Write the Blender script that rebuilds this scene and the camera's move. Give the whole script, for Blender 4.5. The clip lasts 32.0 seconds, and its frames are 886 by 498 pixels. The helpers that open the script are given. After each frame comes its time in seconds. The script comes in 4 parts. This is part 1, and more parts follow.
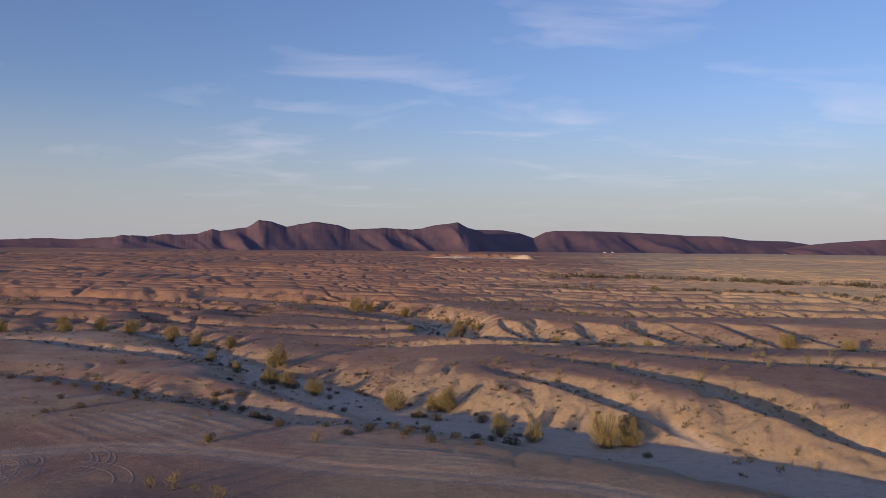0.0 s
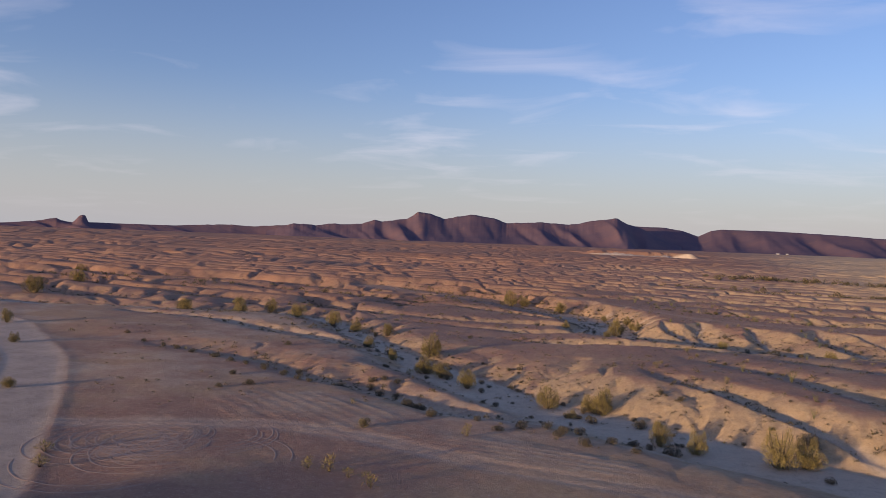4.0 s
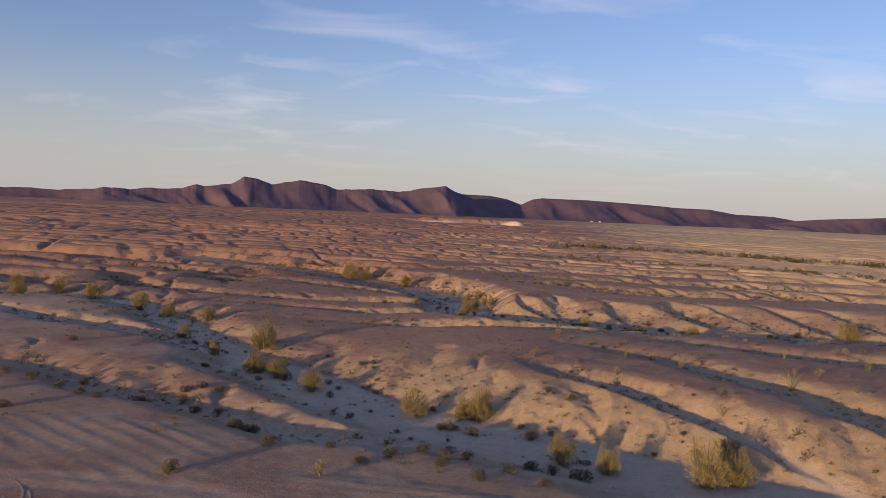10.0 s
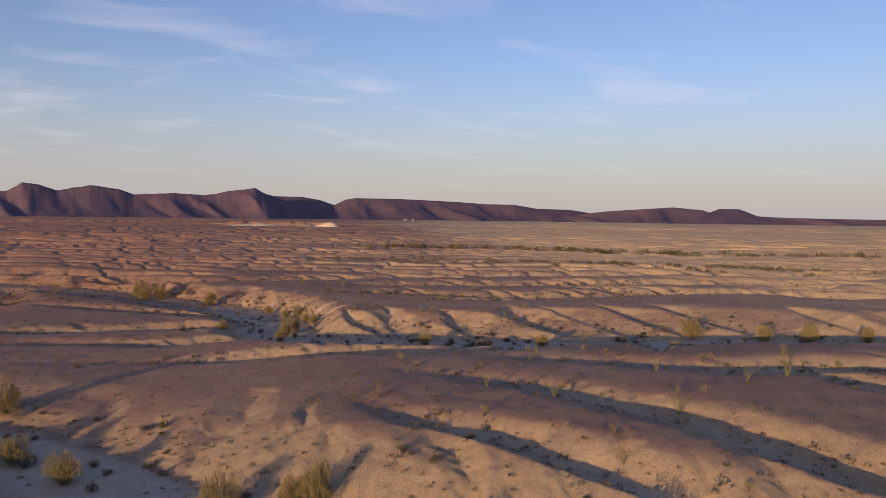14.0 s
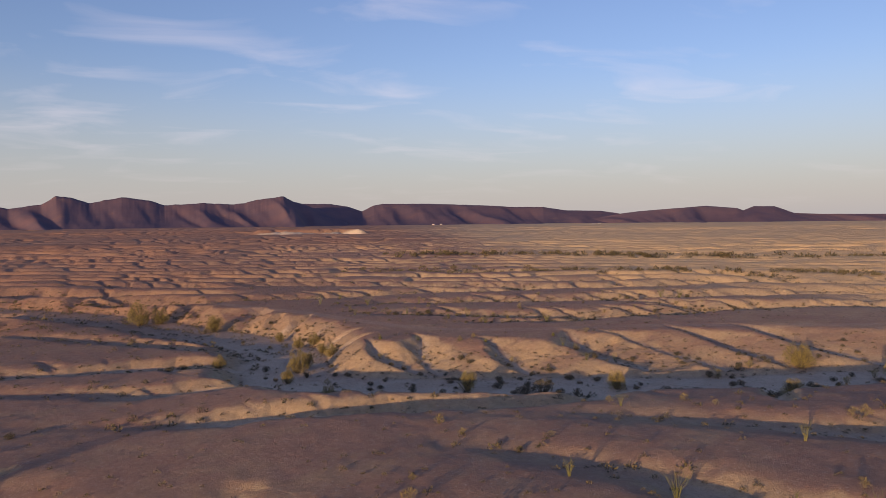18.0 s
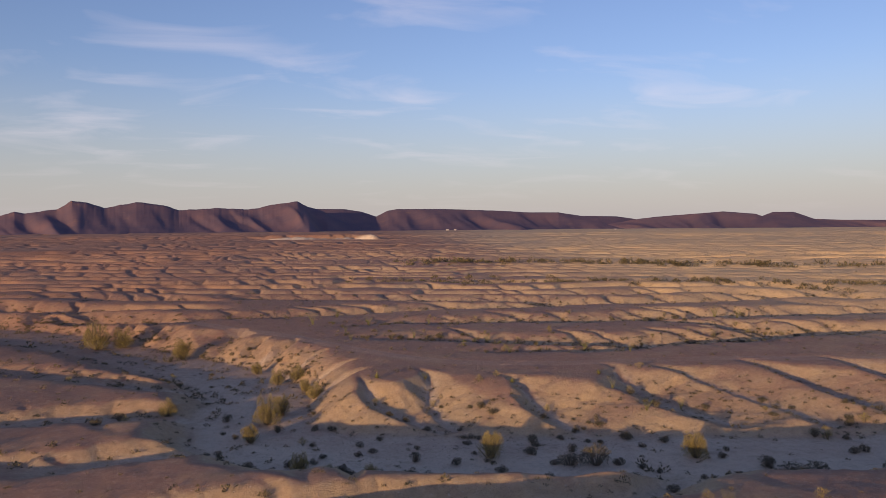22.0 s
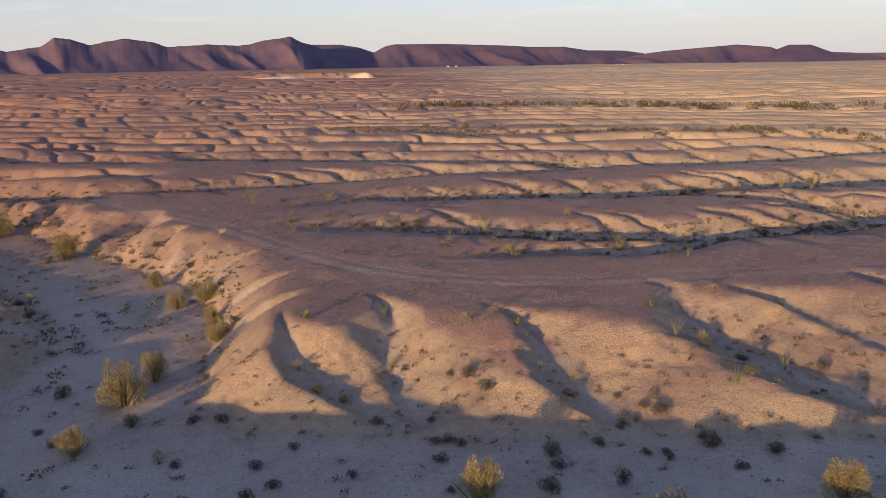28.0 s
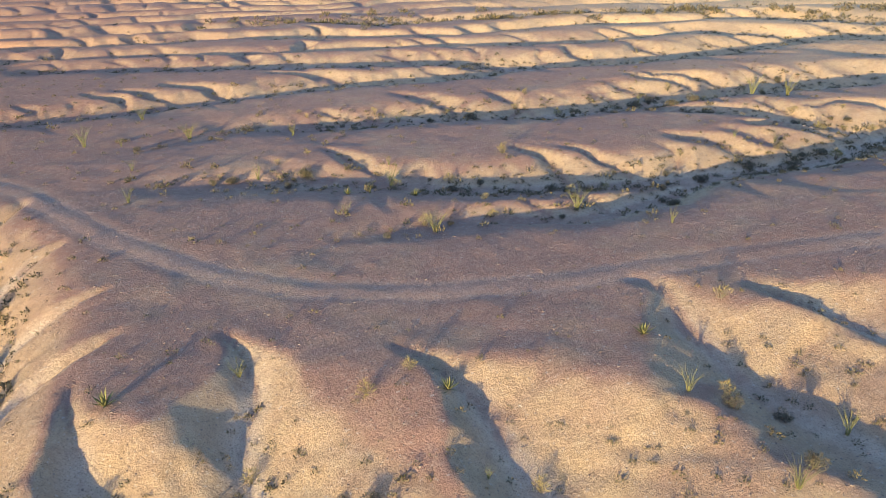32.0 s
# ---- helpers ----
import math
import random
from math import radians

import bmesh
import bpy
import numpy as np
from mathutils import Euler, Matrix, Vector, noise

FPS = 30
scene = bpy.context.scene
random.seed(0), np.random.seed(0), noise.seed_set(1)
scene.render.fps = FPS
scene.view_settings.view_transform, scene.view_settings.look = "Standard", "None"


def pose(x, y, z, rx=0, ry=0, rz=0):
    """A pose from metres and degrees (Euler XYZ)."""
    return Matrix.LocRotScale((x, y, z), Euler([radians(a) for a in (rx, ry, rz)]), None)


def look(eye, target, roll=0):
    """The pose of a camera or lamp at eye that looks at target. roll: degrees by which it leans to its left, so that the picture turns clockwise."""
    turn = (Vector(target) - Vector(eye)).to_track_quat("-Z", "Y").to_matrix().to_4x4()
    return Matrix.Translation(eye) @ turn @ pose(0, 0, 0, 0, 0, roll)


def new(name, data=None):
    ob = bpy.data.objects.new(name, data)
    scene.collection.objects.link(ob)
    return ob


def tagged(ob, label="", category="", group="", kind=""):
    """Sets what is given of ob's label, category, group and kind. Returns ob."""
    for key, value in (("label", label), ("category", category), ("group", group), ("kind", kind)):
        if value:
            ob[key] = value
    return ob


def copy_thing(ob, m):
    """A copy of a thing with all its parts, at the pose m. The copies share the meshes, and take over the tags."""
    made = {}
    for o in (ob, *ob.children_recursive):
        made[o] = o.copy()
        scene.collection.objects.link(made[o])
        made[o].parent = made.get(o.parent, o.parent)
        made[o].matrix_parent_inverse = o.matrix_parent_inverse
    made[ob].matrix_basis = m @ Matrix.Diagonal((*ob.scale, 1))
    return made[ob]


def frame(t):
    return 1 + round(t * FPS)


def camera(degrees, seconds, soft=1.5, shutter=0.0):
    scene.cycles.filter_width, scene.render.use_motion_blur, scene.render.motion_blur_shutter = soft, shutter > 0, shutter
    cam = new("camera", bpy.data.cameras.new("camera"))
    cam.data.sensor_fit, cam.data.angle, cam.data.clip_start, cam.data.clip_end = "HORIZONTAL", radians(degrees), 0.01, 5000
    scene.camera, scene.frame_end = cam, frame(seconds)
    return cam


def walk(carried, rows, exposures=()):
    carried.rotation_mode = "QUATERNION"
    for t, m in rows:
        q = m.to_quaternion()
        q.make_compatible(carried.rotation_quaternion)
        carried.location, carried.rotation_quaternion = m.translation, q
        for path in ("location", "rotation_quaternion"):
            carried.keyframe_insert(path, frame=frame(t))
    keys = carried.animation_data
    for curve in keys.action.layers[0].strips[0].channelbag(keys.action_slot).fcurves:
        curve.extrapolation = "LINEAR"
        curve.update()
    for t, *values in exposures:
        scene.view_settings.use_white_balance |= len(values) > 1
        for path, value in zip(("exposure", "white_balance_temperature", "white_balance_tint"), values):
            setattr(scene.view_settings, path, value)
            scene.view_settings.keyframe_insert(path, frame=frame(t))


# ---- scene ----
cam = camera(62.5, 32.0, soft=0.7)
PATH = [
    (0, (-1.301, 3.218, 16.021), (-1.344, 5.217, 16.015), 0.5),
    (0.5, (-1.292, 3.361, 16.029), (-1.445, 5.356, 16.021), 0.7),
    (1, (-1.296, 3.418, 16.007), (-1.532, 5.404, 15.999), 0.9),
    (1.5, (-1.255, 3.484, 16.005), (-1.543, 5.463, 15.996), 1.1),
    (2, (-1.355, 3.537, 16.053), (-1.686, 5.509, 16.039), 1.4),
    (2.5, (-1.242, 3.828, 16.018), (-1.608, 5.794, 16.002), 1.5),
    (3, (-1.275, 4.048, 15.98), (-1.675, 6.007, 15.961), 1.7),
    (3.5, (-1.391, 4.327, 16.0), (-1.822, 6.28, 15.975), 1.8),
    (4, (-1.603, 4.664, 15.96), (-2.066, 6.61, 15.928), 2.1),
    (4.5, (-1.806, 5.256, 16.004), (-2.299, 7.194, 15.962), 2.3),
    (6.5, (-3.228, 9.135, 15.794), (-3.736, 11.066, 15.697), 2.7),
    (7, (-3.649, 10.67, 15.809), (-4.134, 12.608, 15.703), 2.6),
    (7.5, (-4.076, 11.874, 15.724), (-4.533, 13.818, 15.615), 2.5),
    (8, (-4.514, 13.551, 15.673), (-4.938, 15.503, 15.561), 2.5),
    (8.5, (-4.932, 15.183, 15.586), (-5.324, 17.14, 15.472), 2.4),
    (9, (-5.225, 16.859, 15.617), (-5.58, 18.824, 15.502), 2.2),
    (9.5, (-5.633, 18.282, 15.699), (-5.94, 20.254, 15.581), 2.2),
    (10, (-5.787, 19.192, 15.837), (-5.787, 21.189, 15.733), 2.5),
    (10.5, (-6.315, 20.04, 16.037), (-5.926, 21.999, 15.949), 2.8),
    (11, (-6.479, 21.519, 16.175), (-5.996, 23.458, 16.089), 2.3),
    (11.5, (-6.506, 23.482, 16.154), (-5.992, 25.413, 16.066), 1.8),
    (12, (-6.344, 25.464, 16.157), (-5.804, 27.387, 16.068), 1.5),
    (12.5, (-6.232, 27.607, 16.154), (-5.688, 29.53, 16.064), 1.3),
    (13, (-5.988, 29.77, 16.095), (-5.459, 31.696, 16.004), 0.9),
    (13.5, (-5.854, 31.904, 16.065), (-5.338, 33.834, 15.974), 0.8),
    (14, (-5.596, 34.02, 16.049), (-5.097, 35.955, 15.959), 0.7),
    (14.5, (-5.259, 36.127, 16.23), (-4.775, 38.065, 16.139), 0.4),
    (16.5, (-3.798, 45.162, 16.424), (-3.358, 47.112, 16.338), -0.2),
    (17, (-3.377, 47.358, 16.416), (-2.947, 49.309, 16.333), -0.2),
    (17.5, (-3.048, 49.467, 16.43), (-2.623, 51.42, 16.349), -0.4),
    (18, (-2.601, 51.855, 16.479), (-2.178, 53.808, 16.4), -0.6),
    (18.5, (-2.13, 53.992, 16.45), (-1.713, 55.947, 16.373), -0.7),
    (19, (-1.685, 56.277, 16.524), (-1.272, 58.232, 16.449), -0.8),
    (19.5, (-1.25, 58.441, 16.514), (-0.841, 60.398, 16.441), -0.7),
    (20, (-0.669, 60.825, 16.486), (-0.268, 62.783, 16.416), -0.7),
    (20.5, (-0.255, 62.968, 16.431), (0.142, 64.927, 16.363), -0.7),
    (21, (0.207, 65.225, 16.47), (0.601, 67.185, 16.404), -0.5),
    (21.5, (0.664, 67.395, 16.462), (1.054, 69.355, 16.397), -0.5),
    (22, (1.237, 69.682, 16.474), (1.622, 71.643, 16.41), -0.5),
    (22.5, (1.706, 71.875, 16.476), (2.089, 73.837, 16.412), -0.4),
    (23, (2.245, 74.133, 16.458), (2.628, 76.095, 16.396), -0.5),
    (23.5, (2.773, 76.228, 16.455), (3.155, 78.19, 16.394), -0.6),
    (24, (3.294, 78.424, 16.473), (3.676, 80.386, 16.413), -0.6),
    (24.5, (3.847, 80.426, 16.481), (4.228, 82.388, 16.422), -0.8),
    (26.5, (6.253, 87.818, 16.836), (6.63, 89.773, 16.648), -0.7),
    (27, (6.88, 89.842, 16.865), (7.253, 91.787, 16.59), -0.8),
    (27.5, (7.424, 91.75, 16.897), (7.794, 93.678, 16.515), -0.8),
    (28, (8.055, 93.831, 16.992), (8.419, 95.734, 16.495), -0.9),
    (28.5, (8.73, 95.779, 17.134), (9.084, 97.653, 16.53), -1.0),
    (29, (9.409, 97.888, 17.302), (9.752, 99.724, 16.586), -1.1),
    (29.5, (9.992, 99.916, 17.403), (10.328, 101.712, 16.59), -1.0),
    (30, (10.432, 102.036, 17.58), (10.777, 103.83, 16.766), -0.8),
    (30.5, (10.968, 103.994, 17.678), (11.316, 105.788, 16.864), -0.7),
    (31, (11.648, 106.048, 17.704), (12.009, 107.842, 16.895), -0.8),
    (31.5, (12.193, 107.924, 17.775), (12.599, 109.708, 16.968), -1.0),
    (32, (12.871, 109.888, 17.853), (13.406, 111.637, 17.045), -1.9),
]
walk(cam, [(t, look(eye, target, roll)) for t, eye, target, roll in PATH], exposures=[(0, 0.6, 6600, 16), (3.0, 0.74, 6750, 17), (8.0, 0.82, 7050, 16), (12.0, 0.7, 7250, 19), (26.0, 0.7, 7200, 19), (28.0, 1.2, 7000, 16), (29.6, 1.86, 6500, 3), (32, 2.04, 6250, -5)])

# ---- light ----
SUN_AZ, SUN_EL = 221.5, 5.2  # compass bearing from +y, clockwise, and height, in degrees
world = bpy.data.worlds.new("evening_sky")
scene.world = world
world.use_nodes = True


def node(tree, kind, **values):
    n = tree.nodes.new(kind)
    for key, value in values.items():
        if key in n.inputs:
            n.inputs[key].default_value = value
    return n


def build_sky():
    tree = world.node_tree
    link = tree.links.new
    back = tree.nodes["Background"]
    sky = tree.nodes.new("ShaderNodeTexSky")
    sky.sky_type, sky.sun_disc = "NISHITA", False
    sky.sun_elevation, sky.sun_rotation = radians(SUN_EL), radians(SUN_AZ)
    sky.altitude, sky.air_density, sky.dust_density, sky.ozone_density = 100, 1.0, 0.6, 3.0
    # thin high cloud: streaks drawn out along the horizon
    co = tree.nodes.new("ShaderNodeTexCoord")
    split = tree.nodes.new("ShaderNodeSeparateXYZ")
    link(co.outputs["Generated"], split.inputs[0])
    lift = node(tree, "ShaderNodeMath")
    lift.operation = "ADD"
    lift.inputs[1].default_value = 0.12
    link(split.outputs["Z"], lift.inputs[0])
    px = tree.nodes.new("ShaderNodeMath")
    px.operation = "DIVIDE"
    py = tree.nodes.new("ShaderNodeMath")
    py.operation = "DIVIDE"
    link(split.outputs["X"], px.inputs[0]), link(lift.outputs[0], px.inputs[1])
    link(split.outputs["Y"], py.inputs[0]), link(lift.outputs[0], py.inputs[1])
    plane = tree.nodes.new("ShaderNodeCombineXYZ")
    link(px.outputs[0], plane.inputs[0]), link(py.outputs[0], plane.inputs[1])
    turn = tree.nodes.new("ShaderNodeMapping")
    turn.inputs["Rotation"].default_value = (0, 0, radians(18))
    turn.inputs["Scale"].default_value = (0.8, 1.2, 1)
    link(plane.outputs[0], turn.inputs[0])
    big = node(tree, "ShaderNodeTexNoise", Scale=0.75, Detail=2.0, Distortion=0.4)
    fine = node(tree, "ShaderNodeTexNoise", Scale=2.1, Detail=7.0, Roughness=0.52, Distortion=0.7)
    link(turn.outputs[0], big.inputs["Vector"]), link(turn.outputs[0], fine.inputs["Vector"])
    both = node(tree, "ShaderNodeMath")
    both.operation = "MULTIPLY"
    link(big.outputs["Fac"], both.inputs[0]), link(fine.outputs["Fac"], both.inputs[1])
    ramp = tree.nodes.new("ShaderNodeMapRange")
    ramp.inputs["From Min"].default_value, ramp.inputs["From Max"].default_value = 0.27, 0.50
    ramp.inputs["To Max"].default_value = 0.42
    link(both.outputs[0], ramp.inputs["Value"])
    mix = tree.nodes.new("ShaderNodeMix")
    mix.data_type = "RGBA"
    high = tree.nodes.new("ShaderNodeMapRange")
    high.inputs["From Min"].default_value, high.inputs["From Max"].default_value = 0.0, 0.14
    link(split.outputs["Z"], high.inputs["Value"])
    veil = tree.nodes.new("ShaderNodeMath")
    veil.operation = "MULTIPLY"
    link(ramp.outputs[0], veil.inputs[0]), link(high.outputs[0], veil.inputs[1])
    link(veil.outputs[0], mix.inputs["Factor"])
    # dusty air: the clear blue turns to a pale warm grey towards the horizon
    clear = tree.nodes.new("ShaderNodeMix")
    clear.data_type, clear.blend_type = "RGBA", "MULTIPLY"
    clear.inputs["Factor"].default_value = 1.0
    clear.inputs[7].default_value = (1.12, 0.93, 1.08, 1)
    link(sky.outputs[0], clear.inputs[6])
    low = tree.nodes.new("ShaderNodeMapRange")
    low.interpolation_type = "SMOOTHSTEP"
    for key, value in (("From Min", -0.02), ("From Max", 0.22), ("To Min", 0.85), ("To Max", 0.0)):
        low.inputs[key].default_value = value
    link(split.outputs["Z"], low.inputs["Value"])
    haze = tree.nodes.new("ShaderNodeMix")
    haze.data_type = "RGBA"
    # the haze lies on the side away from the sun; the sunset's own glow stays behind
    facing = tree.nodes.new("ShaderNodeMapRange")
    for key, value in (("From Min", -0.35), ("From Max", 0.3)):
        facing.inputs[key].default_value = value
    link(split.outputs["Y"], facing.inputs["Value"])
    amount = tree.nodes.new("ShaderNodeMath")
    amount.operation = "MULTIPLY"
    link(low.outputs[0], amount.inputs[0]), link(facing.outputs[0], amount.inputs[1])
    link(amount.outputs[0], haze.inputs["Factor"])
    link(clear.outputs[2], haze.inputs[6])
    haze.inputs[7].default_value = (1.82, 2.0, 2.22, 1)
    link(haze.outputs[2], mix.inputs[6])
    mix.inputs[7].default_value = (3.6, 3.5, 3.9, 1)
    link(mix.outputs[2], back.inputs["Color"])
    back.inputs["Strength"].default_value = 0.15


build_sky()
lamp = bpy.data.lights.new("sun", "SUN")
lamp.energy, lamp.angle, lamp.color = 2.4, radians(0.6), (1.0, 0.72, 0.385)
sun = new("sun", lamp)
az, el = radians(SUN_AZ), radians(SUN_EL)
to_sun = Vector((math.sin(az) * math.cos(el), math.cos(az) * math.cos(el), math.sin(el)))
sun.matrix_world = look(to_sun * 500, (0, 0, 0))

# ---- materials ----


def material(name):
    m = bpy.data.materials.new(name)
    m.use_nodes = True
    return m, m.node_tree, m.node_tree.nodes["Principled BSDF"]


def mixed(tree, fac, a, b):
    """A colour between a and b; each is a socket or a colour."""
    n = tree.nodes.new("ShaderNodeMix")
    n.data_type = "RGBA"
    for value, slot in ((fac, 0), (a, 6), (b, 7)):
        if isinstance(value, bpy.types.NodeSocket):
            tree.links.new(value, n.inputs[slot])
        else:
            n.inputs[slot].default_value = value if slot == 0 else (*value, 1)
    return n.outputs[2]


def ranged(tree, value, lo, hi, a=0.0, b=1.0):
    n = tree.nodes.new("ShaderNodeMapRange")
    for k, v in zip(("From Min", "From Max", "To Min", "To Max"), (lo, hi, a, b)):
        n.inputs[k].default_value = v
    tree.links.new(value, n.inputs["Value"])
    return n.outputs[0]


def noise_of(tree, scale, detail=4.0, rough=0.55, stretch=None):
    co = tree.nodes.new("ShaderNodeTexCoord").outputs["Object"]
    if stretch:
        mp = tree.nodes.new("ShaderNodeMapping")
        mp.inputs["Scale"].default_value = stretch
        tree.links.new(co, mp.inputs[0])
        co = mp.outputs[0]
    n = node(tree, "ShaderNodeTexNoise", Scale=scale, Detail=detail, Roughness=rough)
    tree.links.new(co, n.inputs["Vector"])
    return n.outputs["Fac"]


def bumped(tree, shader, height, strength, distance):
    b = node(tree, "ShaderNodeBump", Strength=strength, Distance=distance)
    tree.links.new(height, b.inputs["Height"])
    tree.links.new(b.outputs[0], shader.inputs["Normal"])


def ground_material():
    m, tree, sh = material("desert_soil")
    link = tree.links.new

    def attr(name):
        a = tree.nodes.new("ShaderNodeAttribute")
        a.attribute_name = name
        return a.outputs["Fac"]

    broad = noise_of(tree, 0.07, 5, 0.6)
    patch = noise_of(tree, 0.6, 5, 0.65)
    grit = noise_of(tree, 9.0, 6, 0.75)
    soil = mixed(tree, patch, (0.49, 0.35, 0.22), (0.61, 0.45, 0.285))
    soil = mixed(tree, ranged(tree, broad, 0.35, 0.7), soil, (0.52, 0.365, 0.222))
    sand = mixed(tree, patch, (0.62, 0.50, 0.385), (0.72, 0.59, 0.46))
    pave = mixed(tree, patch, (0.305, 0.175, 0.132), (0.45, 0.27, 0.20))
    col = mixed(tree, attr("sand"), soil, sand)
    ragged = tree.nodes.new("ShaderNodeMath")
    ragged.operation = "MULTIPLY_ADD"
    link(patch, ragged.inputs[0])
    ragged.inputs[1].default_value = 0.9
    shift = tree.nodes.new("ShaderNodeMath")
    shift.operation = "SUBTRACT"
    wide = noise_of(tree, 0.16, 4, 0.6)
    uneven = tree.nodes.new("ShaderNodeMath")
    uneven.operation = "MULTIPLY"
    link(ranged(tree, wide, 0.3, 0.62, 0.55, 1.1), uneven.inputs[0])
    link(attr("pave"), uneven.inputs[1])
    link(uneven.outputs[0], shift.inputs[0])
    shift.inputs[1].default_value = 0.45
    link(shift.outputs[0], ragged.inputs[2])
    col = mixed(tree, ranged(tree, ragged.outputs[0], 0.05, 0.9), col, pave)
    col = mixed(tree, attr("rust"), col, mixed(tree, broad, (0.29, 0.15, 0.105), (0.38, 0.20, 0.135)))
    # open plain: golden brightness of the low sun put into the soil colour
    col = mixed(tree, attr("sunlit"), col, mixed(tree, patch, (0.65, 0.44, 0.24), (0.77, 0.545, 0.315)))
    col = mixed(tree, attr("road"), col, mixed(tree, ranged(tree, noise_of(tree, 0.45, 6, 0.7), 0.35, 0.65), (0.45, 0.355, 0.29), (0.62, 0.50, 0.41)))
    mottle = noise_of(tree, 2.2, 6, 0.72)
    col = mixed(tree, ranged(tree, mottle, 0.52, 0.70, 0.0, 0.3), col, (0.18, 0.12, 0.092))
    col = mixed(tree, ranged(tree, mottle, 0.48, 0.32, 0.0, 0.22), col, (0.68, 0.54, 0.41))
    col = mixed(tree, ranged(tree, noise_of(tree, 0.9, 5, 0.7), 0.54, 0.70, 0.0, 0.3), col, (0.21, 0.135, 0.10))
    dark = mixed(tree, ranged(tree, grit, 0.52, 0.70), col, (0.15, 0.105, 0.08))
    col = mixed(tree, 0.4, col, dark)
    speck = ranged(tree, noise_of(tree, 16.0, 2, 0.6), 0.60, 0.68, 0.0, 0.75)
    col = mixed(tree, speck, col, (0.16, 0.11, 0.085))
    light = mixed(tree, ranged(tree, noise_of(tree, 6.5, 2, 0.6), 0.64, 0.71), col, (0.62, 0.55, 0.47))
    col = mixed(tree, 0.5, col, light)
    link(col, sh.inputs["Base Color"])
    sh.inputs["Roughness"].default_value = 0.95
    sh.inputs["Specular IOR Level"].default_value = 0.15
    rough = tree.nodes.new("ShaderNodeMath")
    rough.operation = "ADD"
    link(grit, rough.inputs[0]), link(noise_of(tree, 1.4, 7, 0.68), rough.inputs[1])
    crease = tree.nodes.new("ShaderNodeMath")
    crease.operation = "ABSOLUTE"
    mid = tree.nodes.new("ShaderNodeMath")
    mid.operation = "SUBTRACT"
    mid.inputs[1].default_value = 0.5
    link(noise_of(tree, 0.55, 6, 0.6), mid.inputs[0])
    link(mid.outputs[0], crease.inputs[0])
    shallow = ranged(tree, crease.outputs[0], 0.0, 0.07)
    both = tree.nodes.new("ShaderNodeMath")
    both.operation = "MULTIPLY_ADD"
    link(shallow, both.inputs[0])
    both.inputs[1].default_value = 0.12
    link(rough.outputs[0], both.inputs[2])
    bumped(tree, sh, both.outputs[0], 1.0, 0.115)
    return m


def rock_material():
    m, tree, sh = material("hazed_mountain_rock")
    big = noise_of(tree, 0.006, 6, 0.65)
    # brown rock with the purple-blue of distant haze mixed into its colours
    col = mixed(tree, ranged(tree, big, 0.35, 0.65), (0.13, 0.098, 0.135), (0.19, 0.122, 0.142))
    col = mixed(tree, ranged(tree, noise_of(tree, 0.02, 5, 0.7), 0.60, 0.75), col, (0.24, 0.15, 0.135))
    tree.links.new(col, sh.inputs["Base Color"])
    sh.inputs["Roughness"].default_value = 1.0
    sh.inputs["Specular IOR Level"].default_value = 0.05
    return m


SOIL, ROCK = ground_material(), rock_material()


def leaf_material(name, a, b):
    m, tree, sh = material(name)
    info = tree.nodes.new("ShaderNodeObjectInfo")
    geo = tree.nodes.new("ShaderNodeNewGeometry")
    c = mixed(tree, geo.outputs["Random Per Island"], a, b)
    c2 = mixed(tree, ranged(tree, info.outputs["Random"], 0, 1, 0.0, 0.5), c, tuple(v * 0.6 for v in a))
    tree.links.new(c2, sh.inputs["Base Color"])
    sh.inputs["Roughness"].default_value = 0.8
    return m


def bark_material(name, a, b, scale):
    m, tree, sh = material(name)
    tree.links.new(mixed(tree, noise_of(tree, scale), a, b), sh.inputs["Base Color"])
    sh.inputs["Roughness"].default_value = 0.9
    return m


YELLOW = leaf_material("yellow_green_leaf", (0.22, 0.175, 0.06), (0.40, 0.31, 0.12))
DUSTY = leaf_material("dusty_leaf", (0.085, 0.075, 0.05), (0.15, 0.125, 0.08))
GREEN = leaf_material("spiky_leaf", (0.13, 0.13, 0.045), (0.26, 0.235, 0.085))
BARK = bark_material("grey_bark", (0.10, 0.08, 0.06), (0.19, 0.15, 0.11), 14)

# ---- the lie of the land ----
TABLE = np.random.RandomState(7).rand(256, 256)


def vnoise(x, y):
    """Smooth noise from 0 to 1 with a cell of 1."""
    xi, yi = np.floor(x).astype(int), np.floor(y).astype(int)
    fx, fy = x - xi, y - yi
    fx, fy = fx * fx * (3 - 2 * fx), fy * fy * (3 - 2 * fy)
    a, b = TABLE[xi % 256, yi % 256], TABLE[(xi + 1) % 256, yi % 256]
    c, d = TABLE[xi % 256, (yi + 1) % 256], TABLE[(xi + 1) % 256, (yi + 1) % 256]
    return (a * (1 - fx) + b * fx) * (1 - fy) + (c * (1 - fx) + d * fx) * fy


def fbm(x, y, octaves=4):
    total, size = 0.0, 0.5
    for _ in range(octaves):
        total = total + size * vnoise(x, y)
        x, y, size = x * 2.03 + 17.3, y * 2.03 + 5.1, size * 0.5
    return total / (1 - 0.5**octaves)


def step(lo, hi, v):
    s = np.clip((v - lo) / (hi - lo), 0, 1)
    return s * s * (3 - 2 * s)


